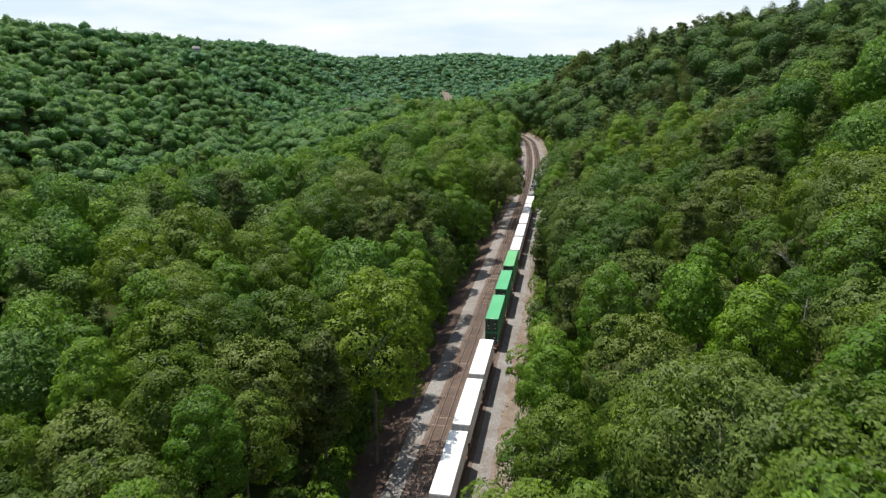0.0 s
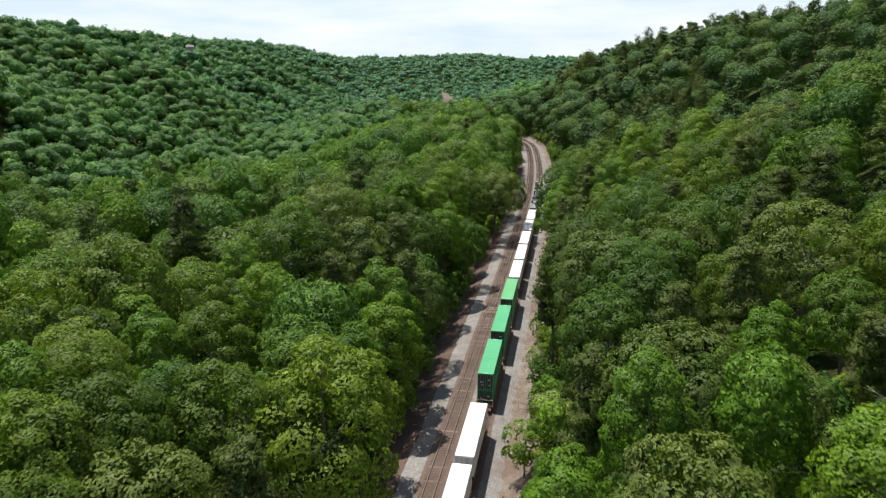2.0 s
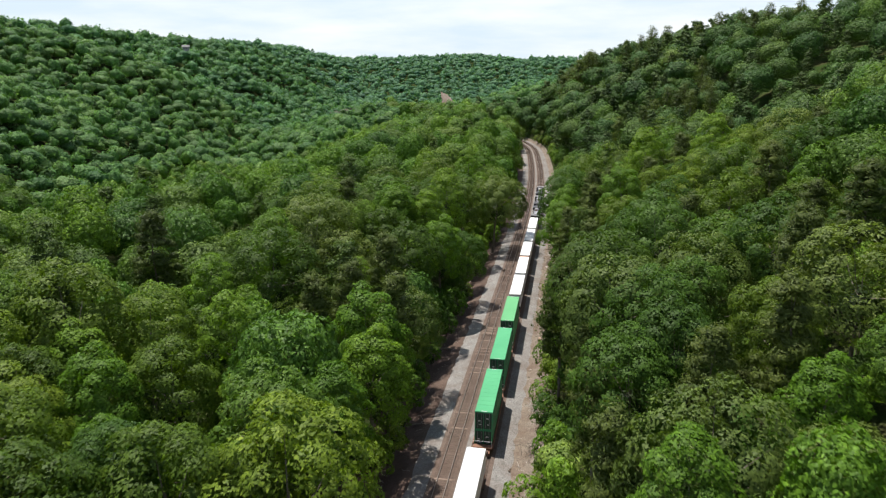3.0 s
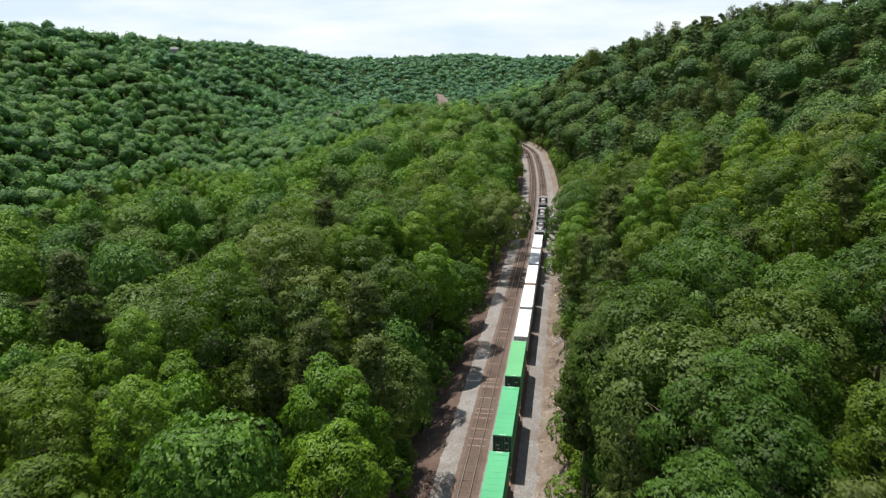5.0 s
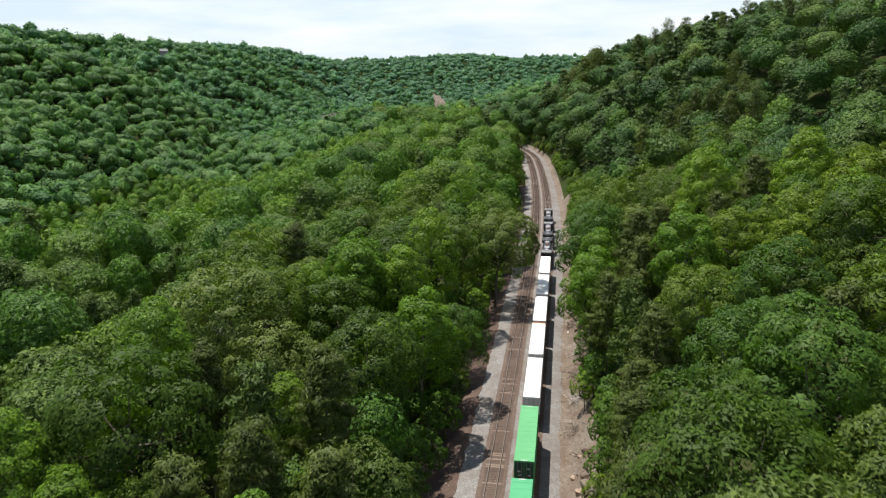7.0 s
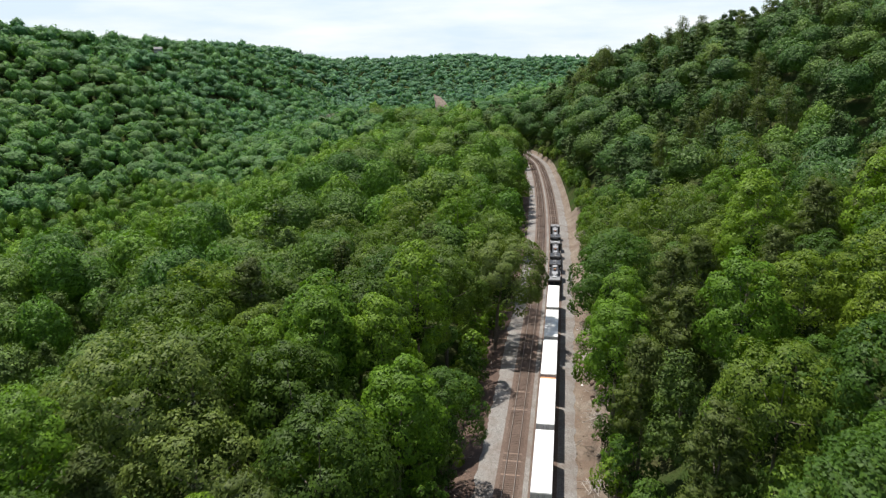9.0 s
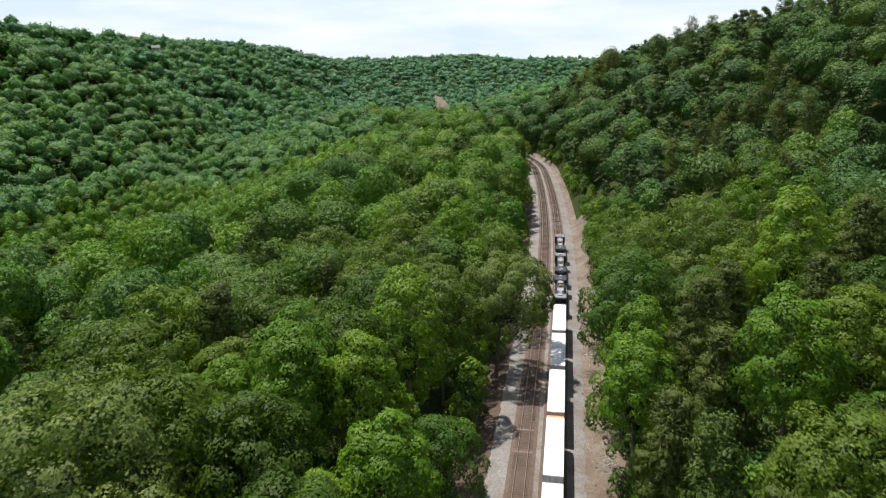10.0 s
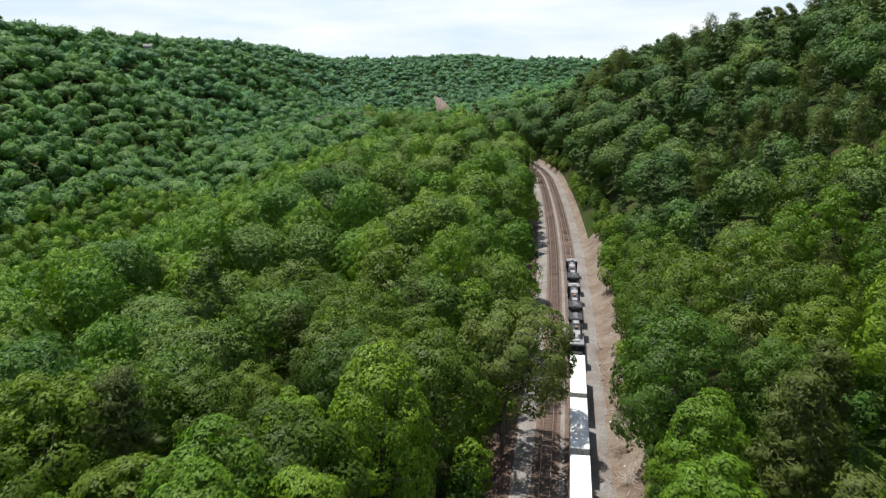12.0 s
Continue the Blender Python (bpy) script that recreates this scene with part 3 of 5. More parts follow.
def make_locomotive():
    """Six-axle road locomotive facing +y."""
    lo = empty("locomotive", "black diesel road locomotive with a dusty grey cab roof", "locomotive", "locomotives")
    bm = bmesh.new()
    box(bm, -1.5, 1.5, -10.9, 10.9, 1.25, 1.5, 0.05)
    box(bm, -1.2, 1.2, -11.0, -10.7, 0.5, 1.4, 0.04)
    box(bm, -1.2, 1.2, 10.7, 11.0, 0.5, 1.4, 0.04)
    part("frame", bm, M_BLACK, lo)
    bm = bmesh.new()
    box(bm, -0.92, 0.92, -10.0, 6.0, 1.5, 4.25, 0.16)
    hood = part("long_hood", bm, M_BLACK, lo)
    bm = bmesh.new()
    box(bm, -1.5, 1.5, -9.9, -5.6, 3.55, 4.55, 0.18)
    rad = part("radiator_housing", bm, M_BLACK, lo, "flared black radiator housing")
    for y in (-9.0, -7.75, -6.5):
        bm = bmesh.new()
        rod(bm, (0, y, 4.5), (0, y, 4.66), 0.56, 0.54, 20)
        fan = part("radiator_fan", bm, M_GREY, rad, "round grey fan guard")
        bm = bmesh.new()
        for k in range(6):
            a = k * math.pi / 6
            rod(bm, (-0.5 * math.cos(a), y - 0.5 * math.sin(a), 4.67), (0.5 * math.cos(a), y + 0.5 * math.sin(a), 4.67), 0.02, None, 4)
        part("guard_bar", bm, M_BLACK, fan)
    for s in (-1, 1):
        bm = bmesh.new()
        for i in range(14):
            box(bm, s * 1.5 - 0.02, s * 1.5 + 0.02, -9.6 + i * 0.28, -9.45 + i * 0.28, 3.75, 4.35)
        part("radiator_grille", bm, M_GREY, rad)
    bm = bmesh.new()
    box(bm, -0.55, 0.55, -4.9, -3.0, 4.2, 4.5, 0.06)
    part("blower_box", bm, M_GREY, hood, "grey roof box")
    bm = bmesh.new()
    box(bm, -0.3, 0.3, -1.6, -0.3, 4.2, 4.62, 0.08)
    part("exhaust_stack", bm, M_RUST, hood, "rusty exhaust stack")
    bm = bmesh.new()
    box(bm, -0.75, 0.75, 0.8, 3.2, 4.2, 4.42, 0.06)
    part("roof_hatch", bm, M_GREY, hood, "grey roof hatch")
    for y in (3.7, 4.7):
        bm = bmesh.new()
        rod(bm, (0, y, 4.2), (0, y, 4.4), 0.42, 0.4, 16)
        part("brake_fan", bm, M_GREY, hood, "round grey fan")
    for s in (-1, 1):
        bm = bmesh.new()
        for i in range(12):
            y = -5.2 + i * 0.9
            box(bm, s * 0.92 - 0.02, s * 0.92 + 0.02, y, y + 0.8, 1.7, 3.6, 0.01)
        part("hood_door", bm, M_BLACK, hood)
    bm = bmesh.new()
    box(bm, -1.5, 1.5, 6.0, 9.0, 1.5, 4.4, 0.14)
    cab = part("cab", bm, M_BLACK, lo)
    bm = bmesh.new()
    box(bm, -1.38, 1.38, 6.1, 8.9, 4.36, 4.52, 0.08)
    part("cab_roof", bm, M_CAB_ROOF, cab, "dusty grey cab roof")
    bm = bmesh.new()
    box(bm, -0.5, 0.5, 6.5, 7.6, 4.5, 4.75, 0.05)
    part("air_conditioner", bm, M_GREY, cab)
    bm = bmesh.new()
    for s in (-1, 1):
        box(bm, s * 0.72 - 0.5, s * 0.72 + 0.5, 8.98, 9.012, 3.3, 4.0, 0.01)
    part("windscreen", bm, M_GLASS, cab)
    for s in (-1, 1):
        bm = bmesh.new()
        box(bm, s * 1.5 - 0.012, s * 1.5 + 0.012, 6.7, 8.3, 3.2, 3.95, 0.005)
        part("side_window", bm, M_GLASS, cab)
    bm = bmesh.new()
    box(bm, -1.15, 1.15, 9.0, 10.2, 1.5, 3.2, 0.18)
    nose = part("nose", bm, M_BLACK, lo)
    bm = bmesh.new()
    for s in (-1, 1):
        rod(bm, (s * 0.14, 10.18, 2.9), (s * 0.14, 10.24, 2.9), 0.1, None, 12)
    part("headlight", bm, M_PALE, nose)
    bm = bmesh.new()
    box(bm, -1.35, 1.35, -3.4, 3.4, 0.42, 1.24, 0.16)
    part("fuel_tank", bm, M_BLACK, lo)
    for s in (-1, 1):
        bm = bmesh.new()
        for i in range(13):
            y = -10.3 + i * 1.35
            rod(bm, (s * 1.45, y, 1.5), (s * 1.45, y, 2.5), 0.022, None, 6)
        rod(bm, (s * 1.45, -10.3, 2.5), (s * 1.45, 5.9, 2.5), 0.025, None, 6)
        part("hand_rail", bm, M_PALE, lo, "pale tubular hand rail")
    for e in (-1, 1):
        bm = bmesh.new()
        box(bm, -0.16, 0.16, min(e * 10.9, e * 11.55), max(e * 10.9, e * 11.55), 0.72, 1.0, 0.04)
        part("coupler", bm, M_RUST, lo)
        wheelset_truck(lo, e * 7.0, 3, 0.51, 1.95, M_BLACK)
        bm = bmesh.new()
        for k in range(3):
            box(bm, -1.3, 1.3, e * (10.95 + 0.12 * k) - 0.06, e * (10.95 + 0.12 * k) + 0.06, 1.1 - 0.3 * k, 1.16 - 0.3 * k)
        part("step", bm, M_PALE, lo)
    return lo


def on_train(y, z=0.178, turned=0):
    return track_pose(y, TRACK_GAP, z) @ pose(0, 0, 0, 0, 0, turned)


loco = make_locomotive()
loco.matrix_world = on_train(351.0, 0.0)
copy_thing(loco, on_train(327.6, 0.0))
copy_thing(loco, on_train(304.2, 0.0, 180))

TRAILER_YS = [280.6, 262.9, 245.2, 227.4, 209.7, 124.2, 106.3, 88.4]
spine = make_spine_car()
spine.matrix_world = on_train(TRAILER_YS[0], 0.0)
trailer = make_trailer("white box trailer with a bright sheet roof on a rail car", M_WHITE)
trailer.matrix_world = on_train(TRAILER_YS[0], 0.0)
stained = make_trailer("white box trailer with a dust-stained roof on a rail car", M_WHITE_DIRTY)
stained.matrix_world = on_train(TRAILER_YS[1], 0.0)
for i, y in enumerate(TRAILER_YS[1:]):
    copy_thing(spine, on_train(y, 0.0))
    if i:
        copy_thing(trailer, on_train(y, 0.0))
# orange bulkhead on the fourth trailer's front
bm = bmesh.new()
box(bm, -1.25, 1.25, 8.1, 8.9, 3.2, 5.0, 0.08)
chiller = part("refrigeration_unit", bm, M_ORANGE)
tagged(chiller, "weathered orange refrigeration unit on a trailer's front wall", "cooling unit")
chiller.matrix_world = on_train(TRAILER_YS[3], 0.0)

WELL_YS = [188.6, 168.7, 148.6]
well = make_well_car()
well.matrix_world = on_train(WELL_YS[0], 0.0)
light_box = make_container("light green ribbed freight container with dark green doors", M_GREEN)
light_box.matrix_world = on_train(WELL_YS[0], 3.29)
copy_thing(light_box, on_train(WELL_YS[0], 0.41))
sea_box = make_container("sea green ribbed freight container with dark green doors", M_GREEN2)
sea_box.matrix_world = on_train(WELL_YS[1], 3.29)
for i, y in enumerate(WELL_YS[1:]):
    copy_thing(well, on_train(y, 0.0))
    copy_thing(sea_box, on_train(y, 0.41))
    if i:
        copy_thing(sea_box, on_train(y, 3.29))


# ---- trees ----
def ico(level):
    bm = bmesh.new()
    bmesh.ops.create_icosphere(bm, subdivisions=level, radius=1.0)
    bm.verts.ensure_lookup_table()
    v = np.array([tuple(p.co) for p in bm.verts])
    t = np.array([[q.index for q in f.verts] for f in bm.faces])
    bm.free()
    return v, t


ICO1, ICO2, ICO3 = ico(1), ico(2), ico(3)


def unit(a):
    return a / (np.linalg.norm(a, axis=1, keepdims=True) + 1e-9)


def sprays(rng, p, n, size, narrow=0.5, wild=0.34):
    """Leaf sprays: one pointed blade of leaves at each point, facing about n."""
    k = len(p)
    n = unit(n + rng.normal(0, wild, (k, 3)))
    u = unit(np.cross(n, rng.normal(0, 1, (k, 3))))
    v = np.cross(n, u)
    s = size * rng.uniform(0.65, 1.4, (k, 1))
    tri = np.stack([p + u * s - n * s * 0.25, p - u * s * 0.6 + v * s * narrow, p - u * s * 0.6 - v * s * narrow], 1)
    return tri.reshape(-1, 3), np.arange(k * 3).reshape(k, 3), n


class Crown:
    """Gathers pieces of a crown: points, triangles and the way each leaf faces."""

    def __init__(self):
        self.v, self.t, self.n, self.m, self.count = [], [], [], [], 0

    def add(self, v, t, n, inner=0):
        self.m.append(np.full(len(t), inner))
        self.v.append(v)
        self.t.append(t + self.count)
        self.n.append(n)
        self.count += len(v)

    def blob(self, rng, c, size, rough, fine=False, inner=1):
        """An inner mass of twigs and old leaves, painted dark as crown shade, or (inner 0) a lumpy far crown."""
        v, t = (ICO1, ICO2, ICO3)[int(fine)]
        q = v * size * (1 + rough * rng.normal(0, 1, (len(v), 1)).clip(-1.2, 1.2))
        f = np.cross(q[t[:, 1]] - q[t[:, 0]], q[t[:, 2]] - q[t[:, 0]])
        n = np.zeros_like(q)
        for j in range(3):
            np.add.at(n, t[:, j], f)
        self.add(q + c, t, unit(n), inner)

    def leaves(self, rng, p, n, size, narrow=0.5, free=0.45):
        v, t, face = sprays(rng, p, n, size, narrow)
        self.add(v, t, np.repeat(unit(0.85 * unit(n) + free * face), 3, axis=0))

    def done(self):
        return np.concatenate(self.v), np.concatenate(self.t), unit(np.concatenate(self.n)), np.concatenate(self.m)


def broadleaf(rng, high, wide, lobes, leaves, size, shape="round", bare=0.3, heart=0.42):
    """Crown of a broadleaved tree, its foot at the origin: a dome of many small bulges, each a shell of leaf sprays."""
    z0 = high * bare
    hz, cz = (high - z0) / 2, (high + z0) / 2
    made = Crown()
    centres, radii = [], []
    lean = rng.uniform(-0.12, 0.12, 2) * wide
    for i in range(lobes):
        zz = 1 - 1.42 * ((i + 0.3) / lobes) ** 0.92
        a = i * 2.399963 + rng.uniform(-0.4, 0.4)
        rr = math.sqrt(max(0.0, 1 - zz * zz))
        if shape == "ovate":
            rr *= 0.62 + 0.5 * (0.5 - zz / 2)
        elif shape == "spread":
            rr = rr ** 0.8
        k = rng.uniform(0.60, 0.80) + 0.06 * math.sin(3 * a + lobes)
        up = max(0.0, zz)
        centres.append((k * wide * rr * math.cos(a) + lean[0] * up, k * wide * rr * math.sin(a) + lean[1] * up, cz + hz * zz * rng.uniform(0.78, 0.95)))
        radii.append(wide * rng.uniform(0.19, 0.31) * (36.0 / lobes) ** 0.5)
    centres, radii = np.array(centres), np.array(radii)
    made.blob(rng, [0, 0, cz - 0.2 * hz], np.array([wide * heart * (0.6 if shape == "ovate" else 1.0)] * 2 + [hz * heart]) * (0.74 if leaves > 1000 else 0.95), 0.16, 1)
    share = radii ** 2 / (radii ** 2).sum()
    for c, r, s in zip(centres, radii, share):
        k = max(3, int(leaves * s))
        n = rng.normal(0, 1, (k * 3, 3)) + unit((c - [0, 0, cz])[None] / [wide, wide, hz]) * 0.9 + [0, 0, 0.2]
        n = unit(n)
        p = c + n * [r, r, r * 0.85] * rng.uniform(0.86, 1.1, (len(n), 1))
        inside = (np.linalg.norm((p[:, None] - centres[None]) / radii[None, :, None], axis=2) < 0.75).any(1)
        p, n = p[~inside][:k], n[~inside][:k]
        if len(p):
            whole = unit((p - [0, 0, cz - 0.3 * hz]) / [wide, wide, hz])
            made.leaves(rng, p, 0.68 * n + 0.62 * whole, size)
    return (*made.done(), centres)


def billow(rng, high, wide, lobes, level, leaves, size, shape="round", bare=0.3):
    """Crown of a tree in a closed canopy: one skin drawn over many bulging clumps, rough with leaf sprays."""
    made = Crown()
    z0 = high * bare
    axes = np.array([wide, wide, (high - z0) / 2])
    middle = np.array([0, 0, (high + z0) / 2])
    i = np.arange(lobes)
    zz = 1 - 1.35 * ((i + 0.25) / lobes) ** 0.95
    a = i * 2.399963 + rng.uniform(-0.45, 0.45, lobes)
    rr = np.sqrt(np.clip(1 - zz * zz, 0, 1))
    if shape == "ovate":
        rr = rr * (0.66 + 0.22 * (1 - zz))
    elif shape == "spread":
        rr = rr ** 0.8
    k = rng.uniform(0.56, 0.78, lobes)
    c = np.stack([k * rr * np.cos(a), k * rr * np.sin(a), k * zz * rng.uniform(0.9, 1.1, lobes)], 1)
    r = rng.uniform(0.28, 0.50, lobes) * (16.0 / lobes) ** 0.42
    v, t = (ICO1, ICO2, ICO3)[level]
    t = t[(v[t][:, :, 2] > -0.5).any(1)]

    def skin(way):
        """How far the clumps reach along each way, and which clump is outermost."""
        along = way @ c.T
        inside = r[None] ** 2 - (c ** 2).sum(1)[None] + along ** 2
        reach = np.where(inside > 0, along + np.sqrt(np.clip(inside, 0, None)), 0.0)
        return np.maximum(reach.max(1), 0.5), reach.argmax(1)

    reach = skin(v)[0] * (0.93 if leaves else 1.0) * (1 + 0.06 * rng.normal(0, 1, len(v)).clip(-1.6, 1.6))
    q = v * reach[:, None] * axes
    f = np.cross(q[t[:, 1]] - q[t[:, 0]], q[t[:, 2]] - q[t[:, 0]])
    n = np.zeros_like(q)
    for j in range(3):
        np.add.at(n, t[:, j], f)
    n = unit(n)
    used = np.unique(t)
    back = np.zeros(len(v), int)
    back[used] = np.arange(len(used))
    made.add(q[used] + middle, back[t], n[used])
    if leaves:
        way = unit(rng.normal(0, 1, (leaves * 3, 3)))
        way = way[way[:, 2] > -0.35][:leaves]
        reach, which = skin(way)
        p = way * reach[:, None]
        face = unit((0.8 * unit(p - c[which]) + 0.35 * way) / axes)
        made.leaves(rng, p * axes + middle + face * size * rng.uniform(-0.3, 0.5, (len(p), 1)), face, size, 0.75, 0.55)
    return (*made.done(), None)


def pine(rng, high, wide, tiers, leaves, size, core, narrow=0.22):
    """Crown of a pine: tufts of needles on uneven boughs round the stem, open towards the foot."""
    made = Crown()
    centres = []
    count = tiers * 5
    for i in range(count):
        f = (i + 0.5) / count
        z = high * (0.40 + 0.57 * f) + rng.uniform(-0.7, 0.7)
        reach = wide * min(1.0, 0.55 + 1.6 * f) * (1.04 - f) ** 0.55
        a = i * 2.399963 + rng.uniform(-0.6, 0.6)
        d = reach * rng.uniform(0.3, 0.95)
        centres.append((d * math.cos(a), d * math.sin(a), z))
    centres = np.array(centres)
    k = max(3, leaves // len(centres))
    for c in centres:
        r = wide * rng.uniform(0.26, 0.42)
        if core:
            made.blob(rng, c, np.array([r, r, r * 0.7]) * core, 0.2, False, 0)
        n = unit(rng.normal(0, 1, (k, 3)) + [0, 0, 0.3])
        p = c + n * [r, r, r * 0.75] * rng.uniform(0.5, 1.1, (k, 1))
        whole = unit((p - [0, 0, high * 0.6]) / [wide, wide, high * 0.4])
        made.leaves(rng, p, 0.7 * n + 0.5 * whole + [0, 0, 0.15], size, narrow)
    return (*made.done(), centres)


def trunk_mesh(rng, high, thick, limbs, n=7):
    """A tapered, slightly bent trunk with limbs to some of the crown's masses."""
    bm = bmesh.new()
    lean = [(rng.uniform(-0.02, 0.02) * high * k, rng.uniform(-0.02, 0.02) * high * k, high * k) for k in (-0.03, 0.0, 0.2, 0.45, 0.7, 0.95)]
    rad = [thick * 1.5, thick * 1.15, thick, thick * 0.8, thick * 0.5, thick * 0.12]
    for a, b, r0, r1 in zip(lean, lean[1:], rad, rad[1:]):
        rod(bm, a, b, r0, r1, n)
    for c in limbs:
        h = max(high * 0.25, min(high * 0.8, c[2] - 0.35 * math.hypot(c[0], c[1])))
        mid = (c[0] * 0.5, c[1] * 0.5, h + (c[2] - h) * 0.35)
        rod(bm, (0, 0, h), mid, thick * 0.36, thick * 0.22, 4)
        rod(bm, mid, tuple(Vector(mid).lerp(Vector(c), 0.8)), thick * 0.22, thick * 0.06, 4)
    return bm


KINDS = [  # kind, shape, height, width, lobes, label
    ("oak", "spread", 19, 6.8, 34, "broad dark green oak in full leaf"),
    ("poplar", "ovate", 22, 5.4, 32, "tall bright green poplar in full leaf"),
    ("hickory", "round", 19, 6.2, 32, "yellow-green hickory in full leaf"),
    ("maple", "round", 19, 6.2, 32, "deep green maple in full leaf"),
    ("chestnut", "spread", 18, 7.0, 36, "pale grey-green oak with tufted leaves"),
    ("oak", "round", 17, 5.7, 30, "mid green oak in full leaf"),
    ("poplar", "ovate", 18, 5.4, 30, "bright green young poplar in full leaf"),
    ("pine", "pine", 21, 4.4, 10, "olive green pine with an open crown"),
    ("pine", "pine", 18, 3.7, 9, "short olive green pine with an open crown"),
]


def make_tree(i, full):
    """A tree of kind i; full: with the finer leaves of those that the flight passes closest."""
    kind, shape, high, wide, lobes, label = KINDS[i]
    rng = np.random.default_rng(100 + i + 40 * full)
    if kind == "pine":
        v, t, n, k, c = pine(rng, high, wide, lobes, 4800 if full else 2200, 0.31 if full else 0.44, 0.5 if full else 0, 0.22 if full else 0.36)
    else:
        v, t, n, k, c = broadleaf(rng, high, wide, lobes + 14, 7800 if full else 3400, 0.215 if full else 0.33, shape, 0.24)
    tree = empty("pine_tree" if kind == "pine" else "broadleaf_tree", label, "tree", "trees of the forest")
    bm = trunk_mesh(rng, high if kind == "pine" else high * 0.76, 0.2 if kind == "pine" else 0.24, c[:: 5 if kind == "pine" else 12], 6)
    part("trunk", bm, M_BARK, tree)
    crown = new("crown", quick_mesh("crown", v, t, ((M_LEAF if full else M_SPRAY)[kind], M_TWIG_SHADE), k, normals=n))
    crown.parent = tree
    return tree


def in_view(x, y, margin=25.0):
    """Within the wedge of land that the flight looks over."""
    return np.abs(x - 0.06 * np.clip(y, 0, 163)) < 0.63 * (y + 12) + margin


# trees set out one by one where they stand out: x, y, height of the top, kind
WEST_NEAR = [
    (-6, 134, 21.5, 6), (-26, 164, 28, 0), (-48, 170, 30, 7), (-3.6, 184, 24.5, 5), (-6.6, 169, 26.5, 7), (-9.7, 98, 27, 2),
    (-29, 124, 23, 5), (-45, 133, 30, 5), (-51.6, 121, 28, 2), (-41, 111, 25, 2), (-32, 158, 19.5, 5), (-7, 143, 24.5, 6),
    (-34, 155, 26, 1), (-14, 112, 25, 3), (-20, 98, 25, 5), (-9, 120, 22, 1), (-15, 86, 23, 8), (-11, 155, 25, 7), (-4, 152, 23.5, 8), (-16, 150, 24, 8),
]
WEST_FAR = [
    (-20, 199, 27.5, 0), (-7, 208, 29, 1), (20, 286, 22.5, 0), (-26, 210, 28.5, 0), (8, 211, 17, 3),
    (-9, 200, 24.5, 5), (4.5, 228, 30, 1), (-3.4, 219, 27.3, 5), (-13.7, 209, 25, 1), (-22, 217, 20.6, 6), (-24, 193, 29, 4),
    (3, 199, 23.5, 6), (-17, 239, 22.3, 5), (19, 311, 27, 6), (-31, 280, 20, 7), (-7, 283, 20, 5), (-27, 226, 27, 2),
    (-8, 214, 29, 6), (-3.7, 257, 22, 4), (9, 247, 24, 5), (6, 275, 23, 7), (-12, 268, 21, 7),
]
EAST_NEAR = [
    (23, 112, 29, 3), (29, 106, 32, 7), (26, 140, 33, 0), (21, 74, 29.5, 4), (13, 82, 24.5, 6), (36, 99, 32, 6),
    (47.7, 116, 39.5, 4), (28, 124, 32.5, 3), (52, 165, 38, 2), (18, 98, 27, 8), (33, 90, 29.5, 4), (46, 103, 34, 3),
    (26, 130, 32.5, 4), (21, 144, 28, 7), (38, 136, 34, 4), (36.4, 151, 36.3, 3), (28, 148, 31.5, 0), (21.5, 126, 25, 7),
    (24.5, 158, 26, 8), (27, 168, 25, 7), (20, 114, 24, 8),
]
EAST_FAR = [
    (31, 200, 25.5, 7), (32, 180, 27, 7), (43, 203, 34.5, 6), (67, 201, 40, 6), (34.5, 226, 26.5, 1), (70.5, 208, 42, 2),
    (51, 307, 26, 1), (36.5, 241, 28.5, 3), (35.4, 217, 22, 7), (46, 238, 27, 3), (46, 228, 30.7, 7), (32, 217, 25, 6),
    (42, 213, 25, 8), (52.5, 217, 34.5, 7), (84, 313, 37.5, 0), (68, 302, 26.5, 4), (47, 195, 27, 3), (40, 220, 31, 7),
    (61, 281, 23.7, 3), (38, 207, 29, 8), (42, 262, 24, 3), (45, 278, 23, 0), (52, 207, 33, 2),
]
CREST = [
    (97, 540, 62, 7), (106, 568, 62, 7), (118, 525, 68, 8), (124, 514, 71, 7), (128, 505, 75.5, 7), (134, 494, 75, 8), (145, 474, 75, 8), (152, 462, 81, 7), (160, 450, 82, 7),
    (164, 444, 80, 8), (169, 438, 84, 7), (178, 424, 85, 7), (92, 545, 56, 8), (87, 552, 51, 7), (83, 545, 46, 8), (101, 552, 61, 8),
]
# trees that hang over the bend
BEND = [(52.0, 530, 16, 0), (53, 551, 15, 4), (53.5, 571, 16, 5), (51, 592, 17, 0)]
# tall pines that stand over the bluff's other trees
BLUFF_PINES = [
    (97, 544, 49.8, 7), (87, 519, 41.3, 8), (104, 550, 55.3, 7), (106, 389, 46.1, 7), (106, 375, 45.2, 7), (109, 374, 48.3, 7), (104, 350, 45.7, 7), (115, 365, 50.9, 7), (109, 341, 49.5, 7),
    (90, 367, 38.4, 8), (93, 363, 41.3, 7), (75, 348, 34.9, 8), (88, 306, 36.2, 7), (101, 464, 48.4, 8), (113, 478, 57.2, 7), (121, 439, 60.0, 7), (125, 402, 59.5, 7),
]
EDGE = CREST + BEND + BLUFF_PINES + WEST_NEAR + WEST_FAR + EAST_NEAR + EAST_FAR


